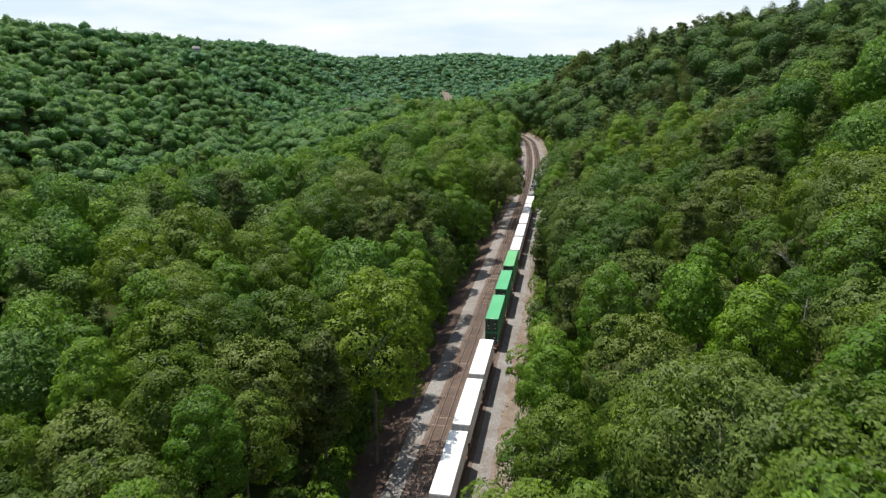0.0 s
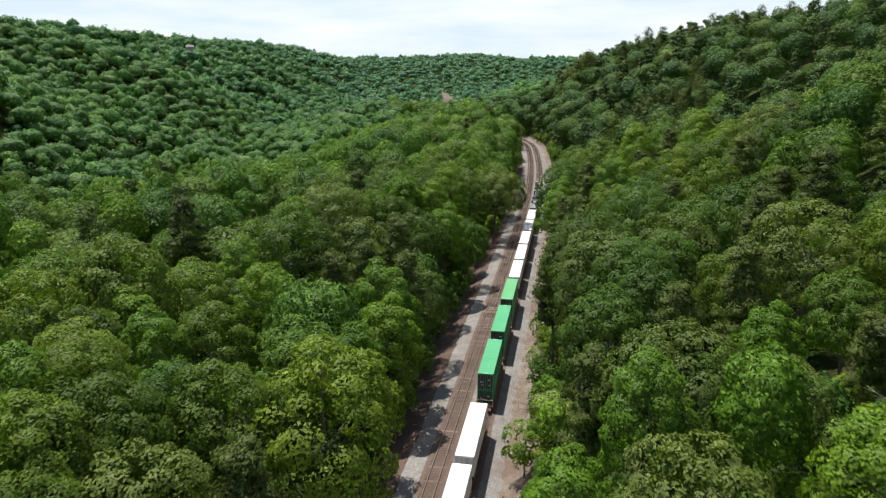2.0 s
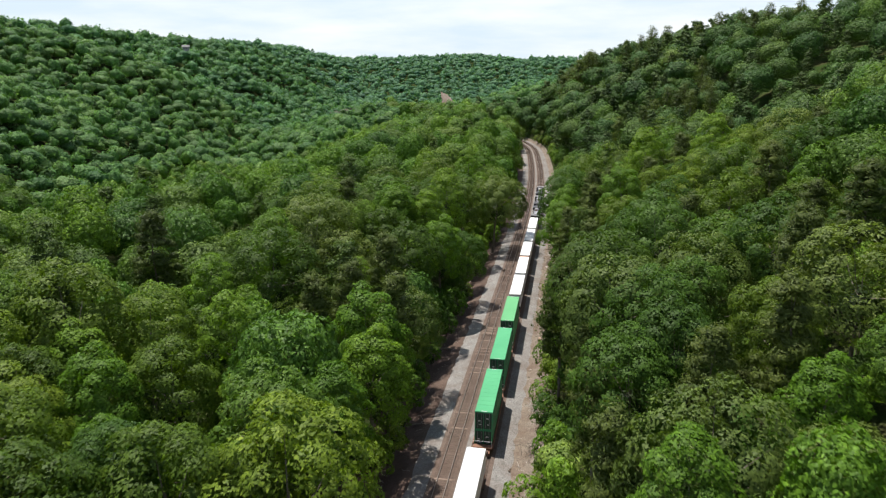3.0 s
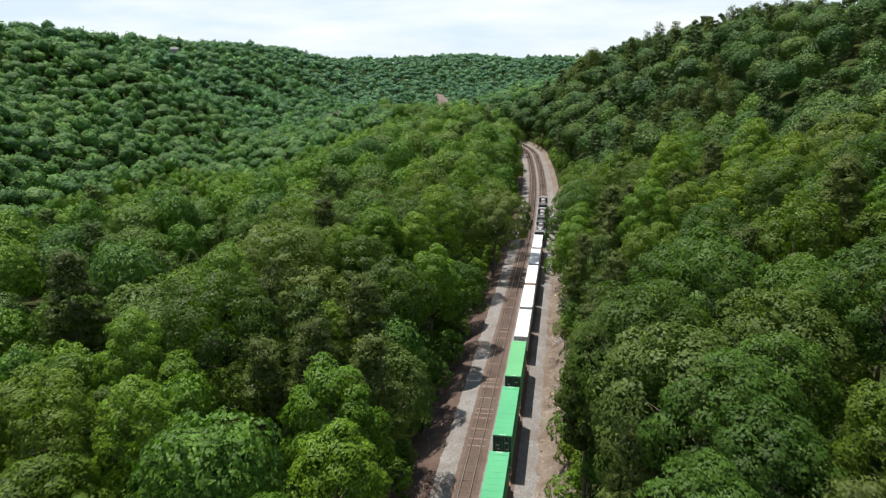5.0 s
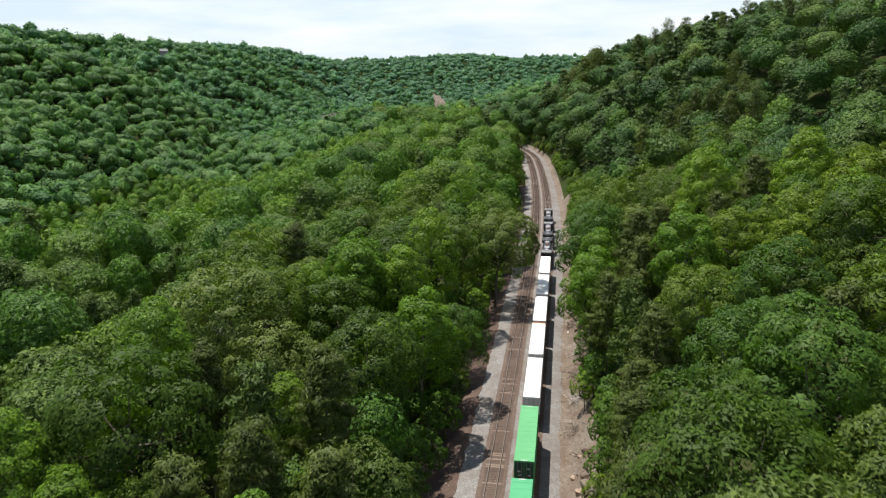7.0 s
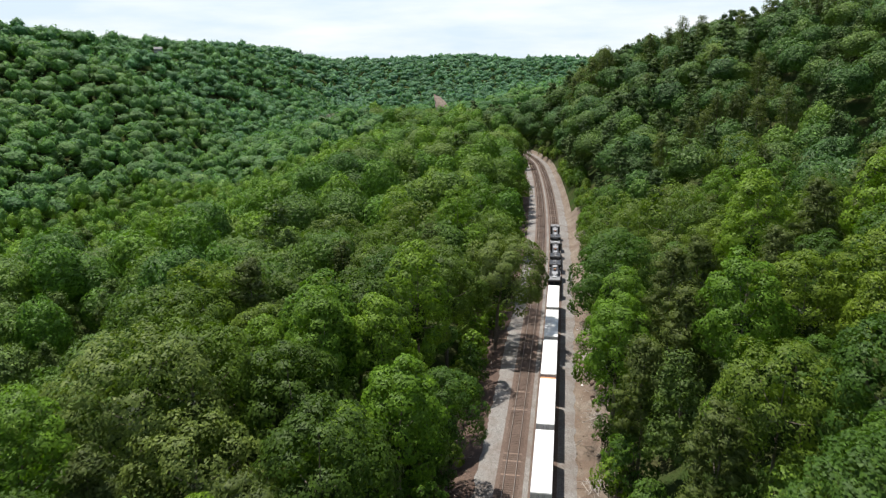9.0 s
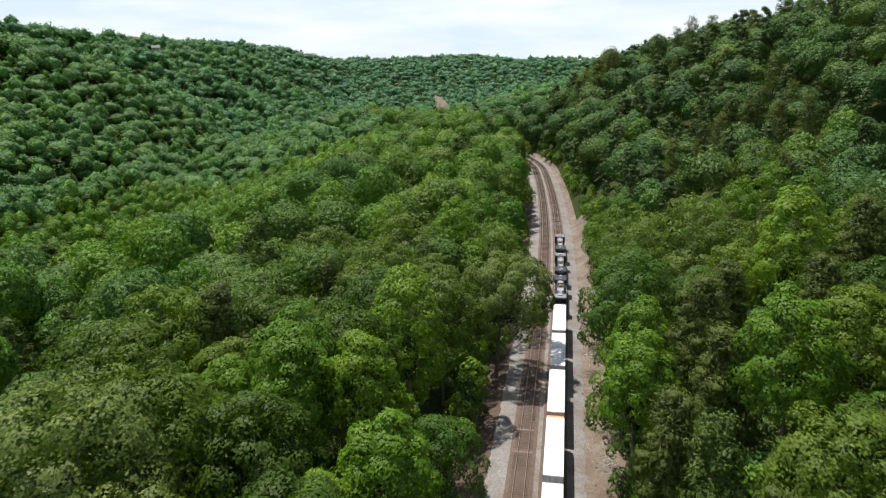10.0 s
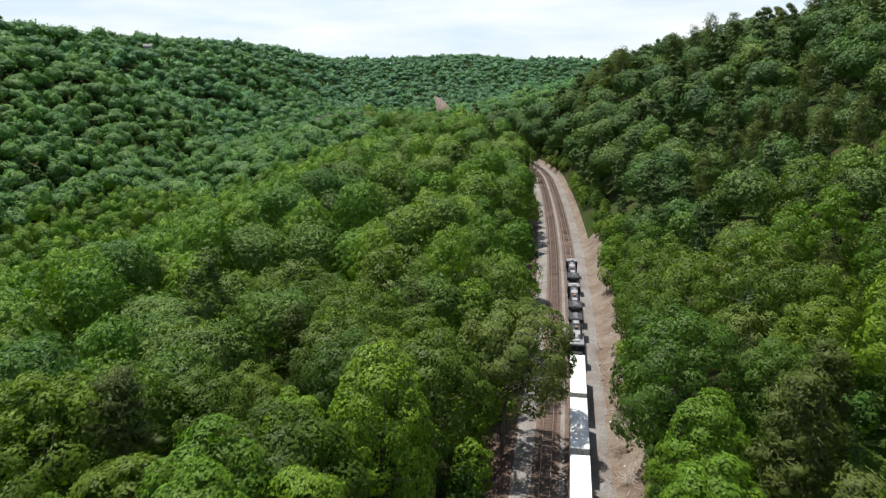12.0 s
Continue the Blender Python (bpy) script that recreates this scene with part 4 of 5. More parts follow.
def free_spots(rng, x0, x1, y0, y1, step, taken, jitter=0.3):
    xs, ys = np.meshgrid(np.arange(x0, x1, step), np.arange(y0, y1, step * 0.9))
    xs = xs + (np.arange(xs.shape[0]) % 2)[:, None] * step / 2
    p = np.stack([xs.ravel(), ys.ravel()], 1) + rng.uniform(-jitter, jitter, (xs.size, 2)) * step
    if len(taken):
        p = p[np.array([np.hypot(*(taken - q).T).min() for q in p]) > step * 0.66]
    return p


PICK = np.array([0.17, 0.13, 0.13, 0.15, 0.10, 0.13, 0.10, 0.05, 0.04])
# darker kinds weighted up, also in place of shade on the bluff
DARK = np.array([0.22, 0.01, 0.02, 0.31, 0.01, 0.08, 0.01, 0.22, 0.12])
# bright-leaved kinds weighted up in place of sunlight on the western crowns
BRIGHT = np.array([0.12, 0.18, 0.18, 0.11, 0.11, 0.11, 0.13, 0.03, 0.03])
PALE = np.array([0.08, 0.17, 0.20, 0.07, 0.24, 0.10, 0.10, 0.02, 0.02])
YOUNG = np.array([0.05, 0.34, 0.15, 0.05, 0.04, 0.07, 0.24, 0.03, 0.03])
templates = {}
STRETCH = (34.0, 300.0)


def plant(x, y, i, scale, turn):
    z = float(ground_z(x, y)) - 0.1
    m = pose(x, y, z, 0, 0, turn)
    eye_y = min(max(y - 62, 0), 163)
    full = math.hypot(x - 0.06 * eye_y, y - eye_y) < 102 and y < 300
    if (i, full) in templates:
        tree = copy_thing(templates[i, full], m)
    else:
        tree = templates[i, full] = make_tree(i, full)
    tree.matrix_basis = m @ Matrix.Scale(scale, 4)
    return tree


def offset(x, y):
    return x - line_x(np.minimum(y, 760))


rng = np.random.default_rng(7)
placed = []
for x, y, top, i in EDGE:
    s = (top + (2.5 if top > 40 and y > 420 else 0.0) - float(ground_z(x, y))) / KINDS[i][2]
    plant(x, y, i, s, rng.uniform(0, 360))
    placed.append((x, y))


def make_big_oak():
    r = np.random.default_rng(77)
    v, t, n, k, c = broadleaf(r, 24.0, 10.2, 74, 15000, 0.29, "spread", 0.2)
    tree = empty("broadleaf_tree", "large pale grey-green oak whose crown hangs over the track", "tree", "trees of the forest")
    part("trunk", trunk_mesh(r, 18.0, 0.36, c[::8], 8), M_BARK, tree)
    crown = new("crown", quick_mesh("crown", v, t, (M_LEAF["chestnut"], M_TWIG_SHADE), k, normals=n))
    crown.parent = tree
    return tree


big_oak = make_big_oak()
big_oak.matrix_basis = pose(18.8, 263, float(ground_z(18.8, 263)) - 0.1, 0, 4, 0)
placed += [(18.6, 264), (13, 268), (24, 270), (14, 259), (43.5, 86)]
spots = free_spots(rng, -110, 160, STRETCH[0], STRETCH[1], 9.4, np.array(placed), 0.22)
d = offset(spots[:, 0], spots[:, 1])
keep = in_view(spots[:, 0], spots[:, 1], 12) & (((d > -46) & (d < np.where(spots[:, 1] > 240, -9.0, -11.0))) | ((d > np.where(spots[:, 1] > 170, 17.0, 15.0)) & (d < 64)))
keep &= np.array([min(math.hypot(px - x, py - y) for x, y, _, i in EDGE if i > 6) > 8.0 for px, py in spots])
near_spots = spots[keep]
order = np.argsort(np.abs(offset(near_spots[:, 0], near_spots[:, 1]) - 2) + 0.06 * near_spots[:, 1])
near_spots = near_spots[order][: max(0, 365 - len(placed))]
for x, y in near_spots:
    i = int(rng.choice(len(KINDS), p=BRIGHT if offset(x, y) < 0 else (DARK + PICK) / 2 if y > 112 else PALE))
    plant(x, y, i, rng.uniform(0.76, 1.22), rng.uniform(0, 360))
    placed.append((x, y))
taken = np.array(placed)


def forest(name, label, spots, bank, rng, pick, mats, grow=(0.72, 1.25)):
    """Many trees in one mesh; bank: low-detail crowns."""
    vs, ts, ms, tn, ns, off = [], [], [], [], [], 0
    zs = ground_z(spots[:, 0], spots[:, 1])
    for (x, y), z in zip(spots, zs):
        v, t, slot, face = bank[int(rng.choice(len(bank), p=np.repeat(pick, len(bank) // len(pick)) / (len(bank) // len(pick))))]
        a, s = rng.uniform(0, math.tau), rng.uniform(*grow)
        c, n = math.cos(a) * s, math.sin(a) * s
        q = np.empty_like(v)
        q[:, 0], q[:, 1], q[:, 2] = v[:, 0] * c - v[:, 1] * n + x, v[:, 0] * n + v[:, 1] * c + y, v[:, 2] * s + z
        g = face.copy()
        g[:, 0], g[:, 1] = face[:, 0] * c / s - face[:, 1] * n / s, face[:, 0] * n / s + face[:, 1] * c / s
        ns.append(g)
        vs.append(q)
        ts.append(t + off)
        ms.append(slot)
        tn.append(np.full(len(v), rng.uniform(0, 1)))
        off += len(v)
    mats = [mats[k] for k in LEAVES] + [M_TWIG_SHADE]
    me = quick_mesh(name, np.concatenate(vs), np.concatenate(ts), mats, np.concatenate(ms), np.concatenate(tn), np.concatenate(ns))
    return tagged(new(name, me), label, "forest", kind="stuff")


SLOT = {k: i for i, k in enumerate(LEAVES)}


def bank_of(seed, lobes, leaves, size, tiers, grow=1.0, level=2, repeats=2, low=1.0):
    """Crowns of each kind, a few of each; level: fineness of the skin."""
    out = []
    for i, (kind, shape, high, wide, _, _) in enumerate(KINDS):
        high = high * low
        for j in range(repeats):
            r = np.random.default_rng(seed + i + 31 * j)
            if kind == "pine":
                v, t, n, k, _c = pine(r, high, wide * grow, tiers, int(leaves * 1.3) + 40, size * 1.1, 0.5 if leaves > 300 else 0.75, 0.3 if leaves > 300 else 0.42)
            else:
                v, t, n, k, _c = billow(r, high, wide * grow, lobes, level, leaves, size, shape)
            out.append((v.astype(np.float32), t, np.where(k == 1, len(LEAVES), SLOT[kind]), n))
    return out


# the slopes beyond the first rows: closer trees fuller, farther ones simpler
def clear_of_line(p, west, east):
    d = offset(p[:, 0], p[:, 1])
    return (d < west) | (d > east)


rng = np.random.default_rng(21)
mid = free_spots(rng, -330, 260, 30, 430, 10.0, taken, 0.24)
mid = mid[in_view(mid[:, 0], mid[:, 1], 8) & (offset(mid[:, 0], mid[:, 1]) < 175)]
mid = mid[clear_of_line(mid, np.where(mid[:, 1] > 240, -9.0, -11.0), np.where(mid[:, 1] > 415, 15.0, 18.0))]
close = np.hypot(mid[:, 0] - 5, np.clip(mid[:, 1] - 150, 0, None)) < 118
hillside_bank = bank_of(300, 34, 2000, 0.33, 6, 1.0, 1)
uphill = offset(mid[:, 0], mid[:, 1]) > 0
forest("hillside_forest", "dense mixed green broadleaf forest with olive pines", mid[close & ~uphill], hillside_bank, rng, PICK, M_WOOD)
forest("rising_forest", "pale and bright green oaks and hickories on the rising slope", mid[close & uphill & (mid[:, 1] < 118)], hillside_bank, rng, PALE, M_WOOD)
forest("shady_forest", "deep green oaks, maples and pines on the rising slope", mid[close & uphill & (mid[:, 1] >= 118)], hillside_bank, rng, (DARK + PICK) / 2, M_WOOD)
bluff = (offset(mid[:, 0], mid[:, 1]) > 0) & (mid[:, 1] + 0.9 * offset(mid[:, 0], mid[:, 1]) > 345)
slope_bank = bank_of(350, 22, 640, 0.48, 6, 1.04, 1, 3)
east = offset(mid[:, 0], mid[:, 1]) > 0
young = (offset(mid[:, 0], mid[:, 1]) < -74 - 36 * smooth(340, 250, mid[:, 1])) & (mid[:, 0] > valley_x(mid[:, 1]) - 10)
forest("slope_forest", "mixed green broadleaf forest falling to the valley", mid[~close & ~east & ~young], slope_bank, rng, PICK, M_WOOD)
saplings_at = free_spots(rng, -215, 40, 230, 640, 6.6, np.zeros((0, 2)), 0.35)
d = offset(saplings_at[:, 0], saplings_at[:, 1])
saplings_at = saplings_at[(d < -74 - 36 * smooth(340, 250, saplings_at[:, 1])) & (saplings_at[:, 0] > valley_x(saplings_at[:, 1]) - 10) & in_view(saplings_at[:, 0], saplings_at[:, 1], 4)]
forest("young_forest", "bright green young poplars crowding the valley slope", saplings_at, bank_of(370, 13, 120, 0.66, 3, 0.95, 1, 3), rng, YOUNG, M_WOOD, (0.5, 0.85))
forest("upper_slope_forest", "mixed green broadleaf and pine forest on a rising slope", mid[~close & ~bluff & east], slope_bank, rng, (DARK + PICK) / 2, M_BLUFF_SHADE)
crest = np.array([(x, y) for x, y, _, _ in CREST])
steep = free_spots(rng, 20, 260, 200, 430, 9.6, taken, 0.3)
d = offset(steep[:, 0], steep[:, 1])
steep = steep[in_view(steep[:, 0], steep[:, 1], 8) & (d < 175) & (d > np.where(steep[:, 1] > 415, 15.0, 18.0)) & (steep[:, 1] + 0.9 * d > 345)]
steep = steep[np.hypot(steep[:, 0] - 5, np.clip(steep[:, 1] - 150, 0, None)) >= 118]
forest("bluff_forest", "dark green oaks, maples and pines on a steep bluff, bluish shade painted in", steep, bank_of(360, 20, 640, 0.50, 7, 1.06, 1, 3), rng, 0.85 * DARK + 0.15 * PICK, M_BLUFF_SHADE, (0.58, 1.1))

# the same woods go on beside and behind the flight
outer = free_spots(rng, -190, 190, -90, 290, 12.5, np.zeros((0, 2)), 0.3)
outer = outer[~in_view(outer[:, 0], outer[:, 1], 9) & clear_of_line(outer, -13.0, 19.0)]
forest("outer_forest", "green broadleaf forest all round the line", outer, bank_of(340, 12, 40, 1.2, 3, 1.2, 1, 1), rng, PICK, M_WOOD)

# low growth under the canopy
rng = np.random.default_rng(24)
low = free_spots(rng, -75, 130, 34, 330, 7.2, np.zeros((0, 2)), 0.4)
low = low[in_view(low[:, 0], low[:, 1], 6) & clear_of_line(low, -12.0, 16.0) & (np.abs(offset(low[:, 0], low[:, 1])) < 50)]
forest("undergrowth", "low green saplings and shrubs under the trees", low, bank_of(330, 12, 120, 0.72, 3, 1.1, 1, 2), rng, PICK, M_WOOD, (0.3, 0.5))

rng = np.random.default_rng(22)


def far_spots(y0, y1, step):
    p = free_spots(rng, -1050, 330, y0, y1, step, np.zeros((0, 2)), 0.62)
    p = p[~((offset(p[:, 0], p[:, 1]) > 130) & (p[:, 1] < 600))]
    d = offset(p[:, 0], p[:, 1])
    p = p[in_view(p[:, 0], p[:, 1], 0) & (p[:, 0] > valley_x(p[:, 1]) - 345) & ((d < -9.5) | (d > np.where(p[:, 1] > 560, 9.5, 14.0)) | (p[:, 1] > 690))]
    p = p[(p[:, 0] < 120 + 0.12 * (p[:, 1] - 430)) | (p[:, 1] < 640)]
    p = p[~((np.abs(p[:, 0] - 14) < 20) & (p[:, 1] > 1250) & (p[:, 1] < 1445))]
    p = p[~((np.abs(p[:, 0] + 126) < 39) & (np.abs(p[:, 1] - 1257) < 58))]
    return p[~((np.abs(p[:, 0] + 372) < 17) & (p[:, 1] > 1125) & (p[:, 1] < 1205))]


far = far_spots(430, 860, 7.9)
far = far[np.array([np.hypot(*(crest - p).T).min() for p in far]) > 9.0]
d = offset(far[:, 0], far[:, 1])
far = far[~((d < -74) & (far[:, 0] > valley_x(far[:, 1]) - 10) & (far[:, 1] < 640))]
home = (offset(far[:, 0], far[:, 1]) > -75) & (far[:, 1] < 760)
bend_bank = bank_of(380, 16, 200, 0.72, 4, 1.06, 1, 3)
beside = offset(far[:, 0], far[:, 1]) < 0
forest("bend_forest", "dark green broadleaf forest with pines round the bend, bluish shade painted in", far[home & ~beside], bend_bank, rng, DARK, M_BLUFF_SHADE)
forest("spur_forest", "fresh green broadleaf forest on the spur before the bend", far[home & beside], bend_bank, rng, (BRIGHT + PICK) / 2, M_WOOD, (0.5, 1.15))
forest("valley_forest", "green broadleaf forest over the valley slopes", far[~home], bank_of(400, 14, 125, 0.8, 2, 1.02, 1, 4, 0.84), rng, PICK, M_VALLEY_HAZE, (0.5, 1.22))
bare_spots = free_spots(rng, -165, -88, 1200, 1315, 9.0, np.zeros((0, 2)), 0.4)
forest("budding_trees", "grey-brown trees barely in leaf on the valley floor", bare_spots, bank_of(470, 9, 60, 0.9, 1, 1.0, 0, 2, 0.9), rng, PICK, {k: M_BUDS for k in LEAVES}, (0.7, 1.1))
forest("distant_forest", "distant green broadleaf forest along the valley", far_spots(860, 1500, 10.6), bank_of(450, 9, 64, 1.15, 1, 1.12, 0, 4, 0.84), rng, PICK, M_DISTANT_HAZE, (0.55, 1.3))

rng = np.random.default_rng(23)
last = free_spots(rng, -700, 760, 1500, 2500, 14.5, np.zeros((0, 2)), 0.62)
across = valley_x(last[:, 1]) - last[:, 0]
front = last[:, 1] - 0.15 * last[:, 0]
last = last[((across > -30) & (across < 345) & (last[:, 1] < 2250)) | ((front > 1650) & (front < 2390))]
beyond = free_spots(rng, 250, 1500, 3450, 3920, 40.0, np.zeros((0, 2)), 0.4)
ridge_bank = bank_of(500, 8, 24, 1.7, 1, 1.3, 0, 3, 0.9)
forest("ridge_forest", "far green forest on the ridge", last, ridge_bank, rng, PICK, M_RIDGE_HAZE, (0.55, 1.3))
forest("skyline_forest", "farthest wooded ridge with blue haze painted into the green", beyond, ridge_bank, rng, PICK, M_RIDGE_HAZE, (1.2, 2.0))


# ---- ties: the nearest ones singly, the rest in one piece ----
def tie_mesh(name, worn=0.012):
    bm = bmesh.new()
    box(bm, -1.3, 1.3, -0.115, 0.115, -0.16, 0.004, worn)
    me = bpy.data.meshes.new(name)
    bm.to_mesh(me)
    bm.free()
    me.materials.append(M_TIE)
    return me


def lay_ties(track, side, y0, y1, single):
    rng = np.random.default_rng(int(side * 10) + 3)
    ys = np.arange(y0, y1, 0.53)
    shared = tie_mesh("tie")
    simple = tie_mesh("tie_far", 0.0)
    base = np.array([tuple(v.co) for v in simple.vertices])
    simple.calc_loop_triangles()
    tri = np.array([tuple(t.vertices) for t in simple.loop_triangles])
    bpy.data.meshes.remove(simple)
    vs, ts, off = [], [], 0
    for y in ys:
        m = track_pose(y, side + rng.normal(0, 0.03), rng.uniform(-0.012, 0.012)) @ pose(0, 0, 0, 0, 0, rng.normal(0, 0.7))
        if single[0] <= y < single[1]:
            ob = new("tie", shared)
            ob.parent = track
            ob.matrix_basis = m
        else:
            a = np.array(m)
            vs.append(base @ a[:3, :3].T + a[:3, 3])
            ts.append(tri + off)
            off += len(base)
    ob = new("tie_row", quick_mesh("tie_row", np.concatenate(vs), np.concatenate(ts), (M_TIE,)))
    ob.parent = track
    tagged(ob, kind="stuff")


lay_ties(track_left, 0.0, -90, 690, (86, 244))
lay_ties(track_right, TRACK_GAP, -90, 690, (366, 420))


# ---- forest edge: young trees whose leaves reach the ground ----
def make_sapling(i, kind, high, wide):
    rng = np.random.default_rng(700 + i)
    v, t, n, k, c = broadleaf(rng, high, wide, 18, 900, 0.265, "ovate" if i else "round", 0.04)
    tree = empty("young_tree", ("bright green young tree", "deep green young tree", "olive green young tree")[i] + " leafy to the ground at the forest edge", "tree", "young trees at the forest edge")
    part("trunk", trunk_mesh(rng, high, 0.09, c[::4], 6), M_BARK, tree)
    crown = new("crown", quick_mesh("crown", v, t, (M_LEAF[kind], M_TWIG_SHADE), k, normals=n))
    crown.parent = tree
    return tree


saplings = [make_sapling(0, "poplar", 7.0, 2.6), make_sapling(1, "maple", 8.0, 2.7), make_sapling(2, "hickory", 6.0, 2.5)]
started = set()
rng = np.random.default_rng(31)


def edge_row(y0, y1, step, near, spread, side):
    for y in np.arange(y0, y1, step):
        y = y + rng.uniform(-0.3, 0.3) * step
        d = near(y) + side * rng.uniform(0, spread)
        x = float(line_x(y)) + d
        i = int(rng.choice(3, p=(0.4, 0.35, 0.25)))
        m = pose(x, y, float(ground_z(x, y)) - 0.1, 0, 0, rng.uniform(0, 360))
        tree = copy_thing(saplings[i], m) if i in started else saplings[i]
        started.add(i)
        tree.matrix_basis = m @ Matrix.Scale(rng.uniform(0.6, 1.25), 4)


edge_row(70, 330, 3.6, lambda y: -8.7 if y < 240 else -7.8, 3.5, -1)
edge_row(62, 340, 3.9, lambda y: 12.2 if y < 180 else 12.6, 4.0, 1)
edge_row(340, 640, 8.0, lambda y: -8.5, 3.0, -1)
edge_row(345, 560, 3.6, lambda y: 13.4 if y < 420 else 12.0, 5.0, 1)
edge_row(540, 660, 3.4, lambda y: 10.5, 9.0, 1)


# ---- on the banks ----
def boulder(seed, size, label, material=None, kind="rock", group="rocks on the bank"):
    r = np.random.default_rng(seed)
    bm = bmesh.new()
    bmesh.ops.create_icosphere(bm, subdivisions=2, radius=1.0)
    for v in bm.verts:
        k = 1 + 0.28 * noise.noise(v.co * 1.7 + Vector((seed * 3.1, 0, 0))) + 0.1 * r.normal()
        v.co = Vector((v.co.x * size[0] * k, v.co.y * size[1] * k, v.co.z * size[2] * k))
    return tagged(part(kind.replace(" ", "_"), bm, material or M_ROCK), label, kind, group)


for seed, (d, y, sx, sy, sz) in enumerate([(11.0, 185.7, .5, .7, .45), (11.8, 181.0, .7, .9, .6), (12.5, 176.6, .8, 1.2, .7), (12.2, 174.0, .4, .5, .35), (12.9, 170.6, .9, 1.1, .8), (13.2, 165.5, .7, 1.0, .6), (13.3, 241.8, .9, 1.6, .9), (13.4, 237.4, .7, 1.3, .8), (13.6, 233.0, .5, .7, .5), (12.0, 190.0, .4, .5, .3)]):
    x = float(line_x(y)) + d
    rock = boulder(seed, (sx * 0.75, sy * 0.75, sz * 0.75), "pale tan rock bedded in the earth bank")
    rock.matrix_world = pose(x, y, float(ground_z(x, y)) + sz * 0.25, 0, 0, seed * 47)


# slumped lumps of red-brown earth where the bank has broken away
rng = np.random.default_rng(37)
for k in range(34):
    y = rng.uniform(160, 194) if k < 20 else rng.uniform(196, 300)
    x = float(line_x(y)) + (13.9 - 0.05 * (y - 160) if k < 20 else 12.2) + rng.normal(0, 0.55)
    s = rng.uniform(0.35, 0.95)
    clod = boulder(60 + k, (s * 0.8, s * rng.uniform(0.9, 1.6), s * 0.6), "slumped lump of red-brown earth on the broken bank", M_DIRT if k % 3 else M_EARTH, "earth clod", "slumped earth lumps")
    clod.matrix_world = pose(x, y, float(ground_z(x, y)) + s * 0.12, rng.uniform(-12, 12), rng.uniform(-12, 12), rng.uniform(0, 360))


def brush_heap(seed, count, reach):
    """A heap of dry grey-brown branches."""
    r = np.random.default_rng(seed)
    bm = bmesh.new()
    for _ in range(count):
        c = Vector((r.normal(0, reach * 0.35), r.normal(0, reach * 0.5), r.uniform(0.05, 0.5)))
        d = Vector((r.normal(), r.normal(), r.normal() * 0.35)).normalized() * r.uniform(0.5, 1.6)
        rod(bm, c - d, c + d, r.uniform(0.02, 0.06), 0.012, 4)
    return tagged(part("brush_heap", bm, M_DEAD if seed % 2 else M_BARK), "heap of dry cut branches on the earth bank", "brush", "heaps of cut branches", "stuff")


for k, (d, y) in enumerate([(11.8, 273.0), (12.4, 268.5), (11.4, 262.0), (12.0, 254.0), (11.6, 246.0), (12.6, 228.0), (11.8, 219.0), (12.2, 208.0), (11.5, 199.0), (12.2, 152.0), (12.4, 138.0)]):
    x = float(line_x(y)) + d
    heap = brush_heap(k, 46, 2.2)
    heap.matrix_world = pose(x, y, float(ground_z(x, y)), 0, 0, k * 31)


def make_log(length, thick, material, label):
    bm = bmesh.new()
    rod(bm, (0, -length / 2, 0), (0.1, 0, 0.03), thick, thick * 0.9, 8)
    rod(bm, (0.1, 0, 0.03), (0, length / 2, 0), thick * 0.9, thick * 0.6, 8)
    rod(bm, (0.1, 0.3, 0.03), (0.8, 1.0, 0.2), thick * 0.35, 0.02, 6)
    return tagged(part("fallen_log", bm, material), label, "log", "fallen logs")


for d, y, turn, length in [(-7.2, 183.0, 70, 4.0), (-8.2, 168.0, 55, 3.2), (-7.0, 150.0, 100, 3.0), (12.6, 245.5, 60, 3.4), (11.8, 190.5, 30, 2.6)]:
    x = float(line_x(y)) + d
    log = make_log(length, 0.16, M_BARK, "fallen brown log on the bare earth bank")
    log.matrix_world = pose(x, y, float(ground_z(x, y)) + 0.1, 0, 0, turn)

for d, y, s in [(10.0, 272.6, 0.2), (10.5, 243.4, 0.22), (11.2, 258.0, 0.14)]:
    x = float(line_x(y)) + d
    bm = bmesh.new()
    box(bm, -s, s, -s * 0.7, s * 0.7, 0, s * 0.5, s * 0.15)
    for v in bm.verts:
        v.co += Vector((noise.noise(v.co * 4), noise.noise(v.co * 5 + Vector((9, 0, 0))), 0)) * s * 0.4
    scrap = tagged(part("scrap", bm, M_WHITE), "small white piece of litter on the ground", "litter", "white litter")
    scrap.matrix_world = pose(x, y, float(ground_z(x, y)) + 0.12, 4, 6, y * 7)

# small stones and sticks strewn on both banks
rng = np.random.default_rng(41)
vs, ts, off = [], [], 0
for _ in range(1300):
    y = rng.uniform(80, 330)
    d = rng.uniform(8.6, 14.0) if rng.random() < 0.65 else rng.uniform(-10, -4.6)
    x = float(line_x(y)) + d
    s = rng.uniform(0.04, 0.12) * (2.0 if rng.random() < 0.08 else 1)
    v = ICO1[0] * s * rng.uniform(0.6, 1.4, 3) * (1 + 0.2 * rng.normal(0, 1, (12, 1)))
    vs.append(v + [x, y, float(ground_z(x, y)) + s * 0.3])
    ts.append(ICO1[1] + off)
    off += 12
tagged(new("loose_stones", quick_mesh("loose_stones", np.concatenate(vs), np.concatenate(ts), (M_EARTH,))), "loose stones strewn over the earth banks", "stones", kind="stuff")


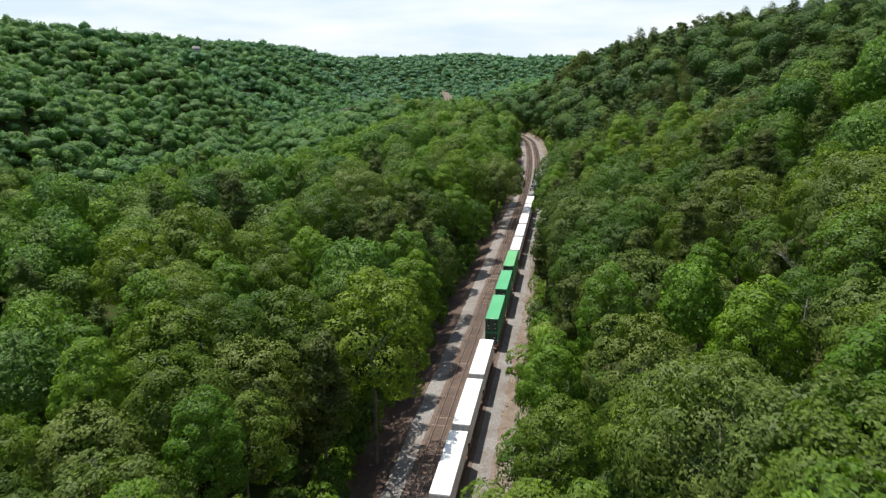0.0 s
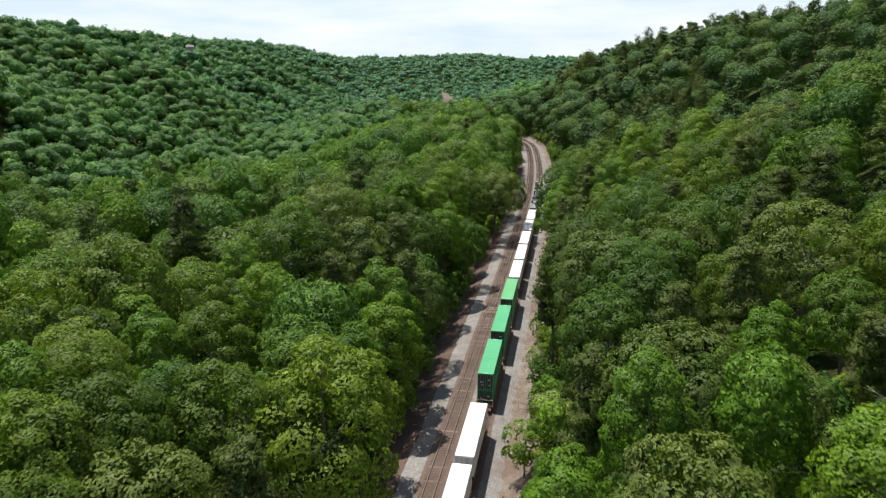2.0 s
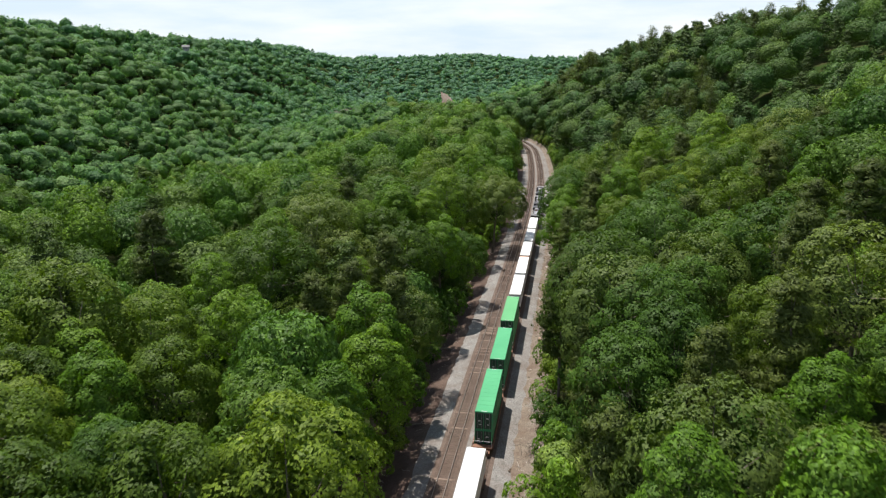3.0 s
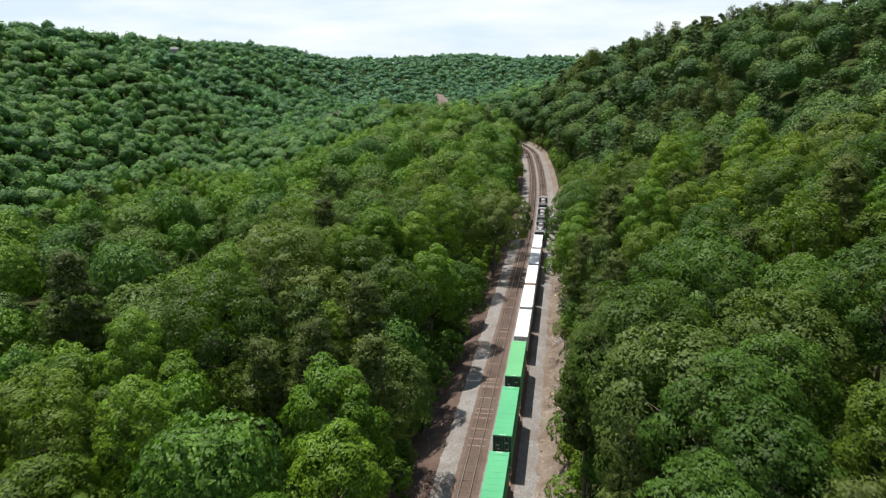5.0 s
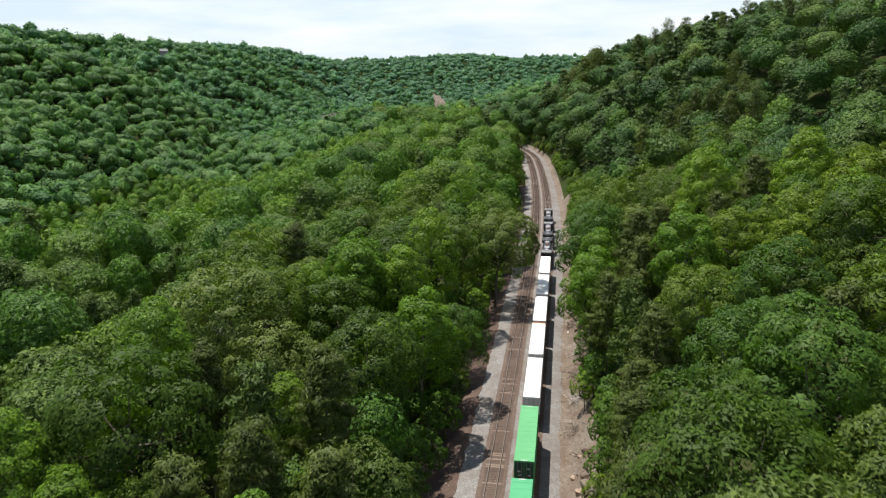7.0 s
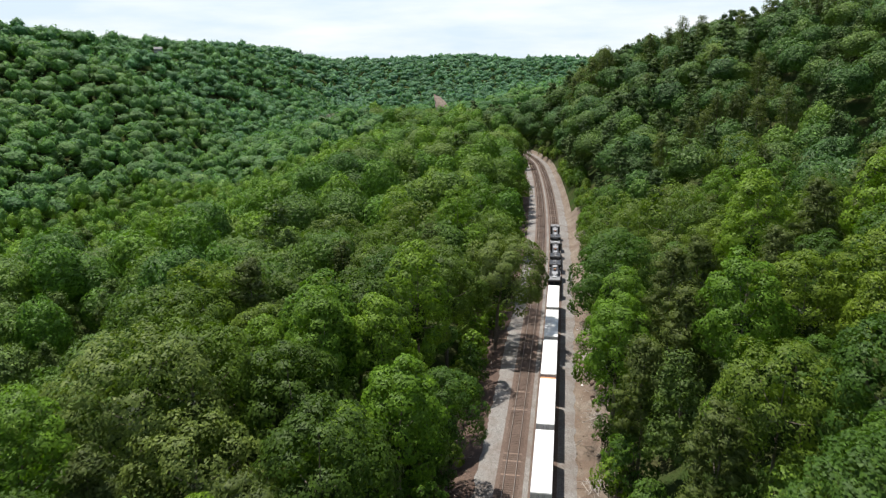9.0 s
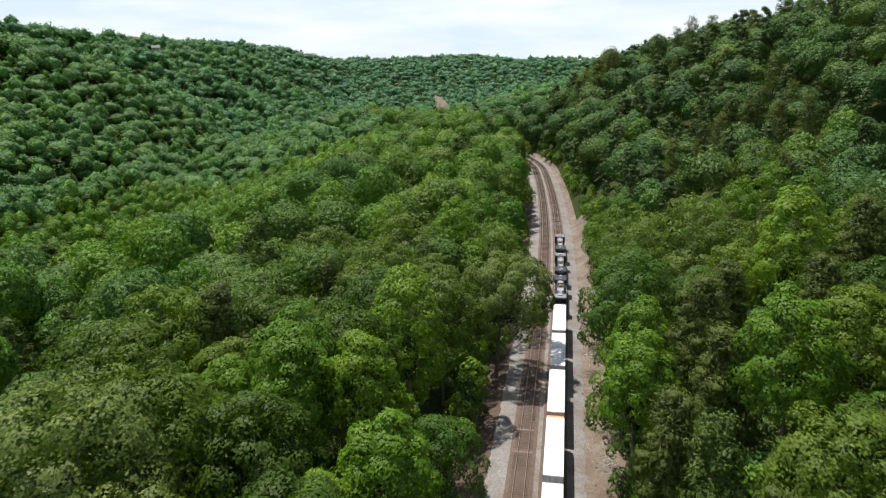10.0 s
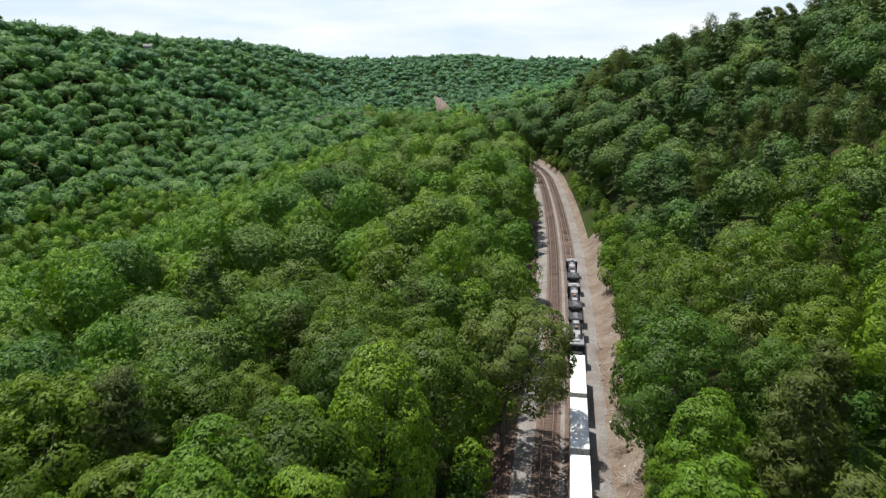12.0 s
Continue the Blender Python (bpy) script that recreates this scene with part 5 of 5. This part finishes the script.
# fallen sticks strewn over the banks
rng = np.random.default_rng(43)
bm = bmesh.new()
for _ in range(520):
    y = rng.uniform(120, 330)
    d = rng.uniform(9.6, 14.2) if rng.random() < 0.75 else rng.uniform(-10, -5.6)
    x = float(line_x(y)) + d
    z = float(ground_z(x, y)) + 0.05
    a, half = rng.uniform(0, math.tau), rng.uniform(0.2, 0.9)
    rod(bm, (x - half * math.cos(a), y - half * math.sin(a), z), (x + half * math.cos(a), y + half * math.sin(a), z + rng.uniform(0, 0.15)), rng.uniform(0.02, 0.05), 0.012, 3)
tagged(part("fallen_sticks", bm, M_DEAD), "dry grey sticks strewn over the earth banks", "sticks", kind="stuff")


# ---- bare dead tree on the slope ----
def dead_tree():
    r = random.Random(9)
    bm = bmesh.new()

    def limb(a, d, length, thick, depth):
        b = a + d * length
        rod(bm, a, b, thick, thick * 0.62, 6)
        if depth:
            for _ in range(3):
                t = (d + Vector((r.uniform(-0.8, 0.8), r.uniform(-0.8, 0.8), r.uniform(-0.25, 0.5)))).normalized()
                limb(a + (b - a) * r.uniform(0.55, 1.0), t, length * r.uniform(0.5, 0.75), thick * 0.5, depth - 1)

    limb(Vector((0, 0, -0.3)), Vector((0.08, 0, 1)).normalized(), 11.0, 0.22, 0)
    limb(Vector((0.8, 0, 10.4)), Vector((-0.6, 0.1, 0.75)).normalized(), 5.0, 0.14, 3)
    limb(Vector((0.8, 0, 10.4)), Vector((0.25, 0.1, 0.95)).normalized(), 6.0, 0.15, 3)
    limb(Vector((0.5, 0, 8.0)), Vector((-0.9, -0.2, 0.35)).normalized(), 4.5, 0.11, 3)
    return tagged(part("dead_tree", bm, M_DEAD), "bare grey dead tree among the green crowns", "tree")


snag = dead_tree()
snag.matrix_world = pose(43.5, 86.0, float(ground_z(43.5, 86.0)), 0, 0, 20) @ Matrix.Scale(0.86, 4)


# ---- far off: a house roof on the wooded hill, and a bare cutting where the line comes out again ----
def make_house():
    h = empty("house", "far grey-roofed house among the trees", "house")
    bm = bmesh.new()
    box(bm, -7, 7, -4, 4, -1, 12.4, 0.05)
    part("wall", bm, M_GREY, h)
    bm = bmesh.new()
    pts = [bm.verts.new(p) for p in ((-7.6, -4.6, 12.3), (7.6, -4.6, 12.3), (7.6, 4.6, 12.3), (-7.6, 4.6, 12.3), (-7.6, 0, 15.6), (7.6, 0, 15.6))]
    for f in ((0, 1, 5, 4), (2, 3, 4, 5), (1, 2, 5), (3, 0, 4), (3, 2, 1, 0)):
        bm.faces.new([pts[i] for i in f])
    part("roof", bm, M_ROOF, h, "grey shingle roof")
    for x in (-4.5, -1.5, 1.5, 4.5):
        bm = bmesh.new()
        box(bm, x - 0.6, x + 0.6, -4.06, -3.96, 9.5, 11.3, 0.02)
        part("window", bm, M_GLASS, h)
    return h


house = make_house()
house.matrix_world = pose(-380.0, 1190.0, float(ground_z(-380, 1190)) - 0.5, 0, 0, 12) @ Matrix.Diagonal((0.75, 0.6, 0.9, 1.0))


def make_cutting():
    """A bare earth slope with a dark hollow at its foot."""
    n, m = 14, 9
    r = np.random.default_rng(3)
    verts, tris = [], []
    for i in range(n):
        for j in range(m):
            u, v = i / (n - 1), j / (m - 1)
            verts.append(((u - 0.5) * (20 + 16 * (1 - v)) + 2 * r.normal() * 0.3, v * 62 + r.normal() * 0.6, -34 + 34 * v ** 0.5 + (3.5 - 7 * u) * v + 0.5 * r.normal()))
    for i in range(n - 1):
        for j in range(m - 1):
            a = i * m + j
            tris += [(a, a + m, a + m + 1), (a, a + m + 1, a + 1)]
    return tagged(new("cutting", quick_mesh("cutting", verts, tris, (M_EARTH,))), "far bare tan earth cutting between wooded slopes", "cutting", kind="structure")


cutting = make_cutting()
cutting.matrix_world = pose(14.0, 1372.0, 5.0, 0, 0, 12) @ Matrix.Diagonal((0.66, 0.8, 0.8, 1.0))
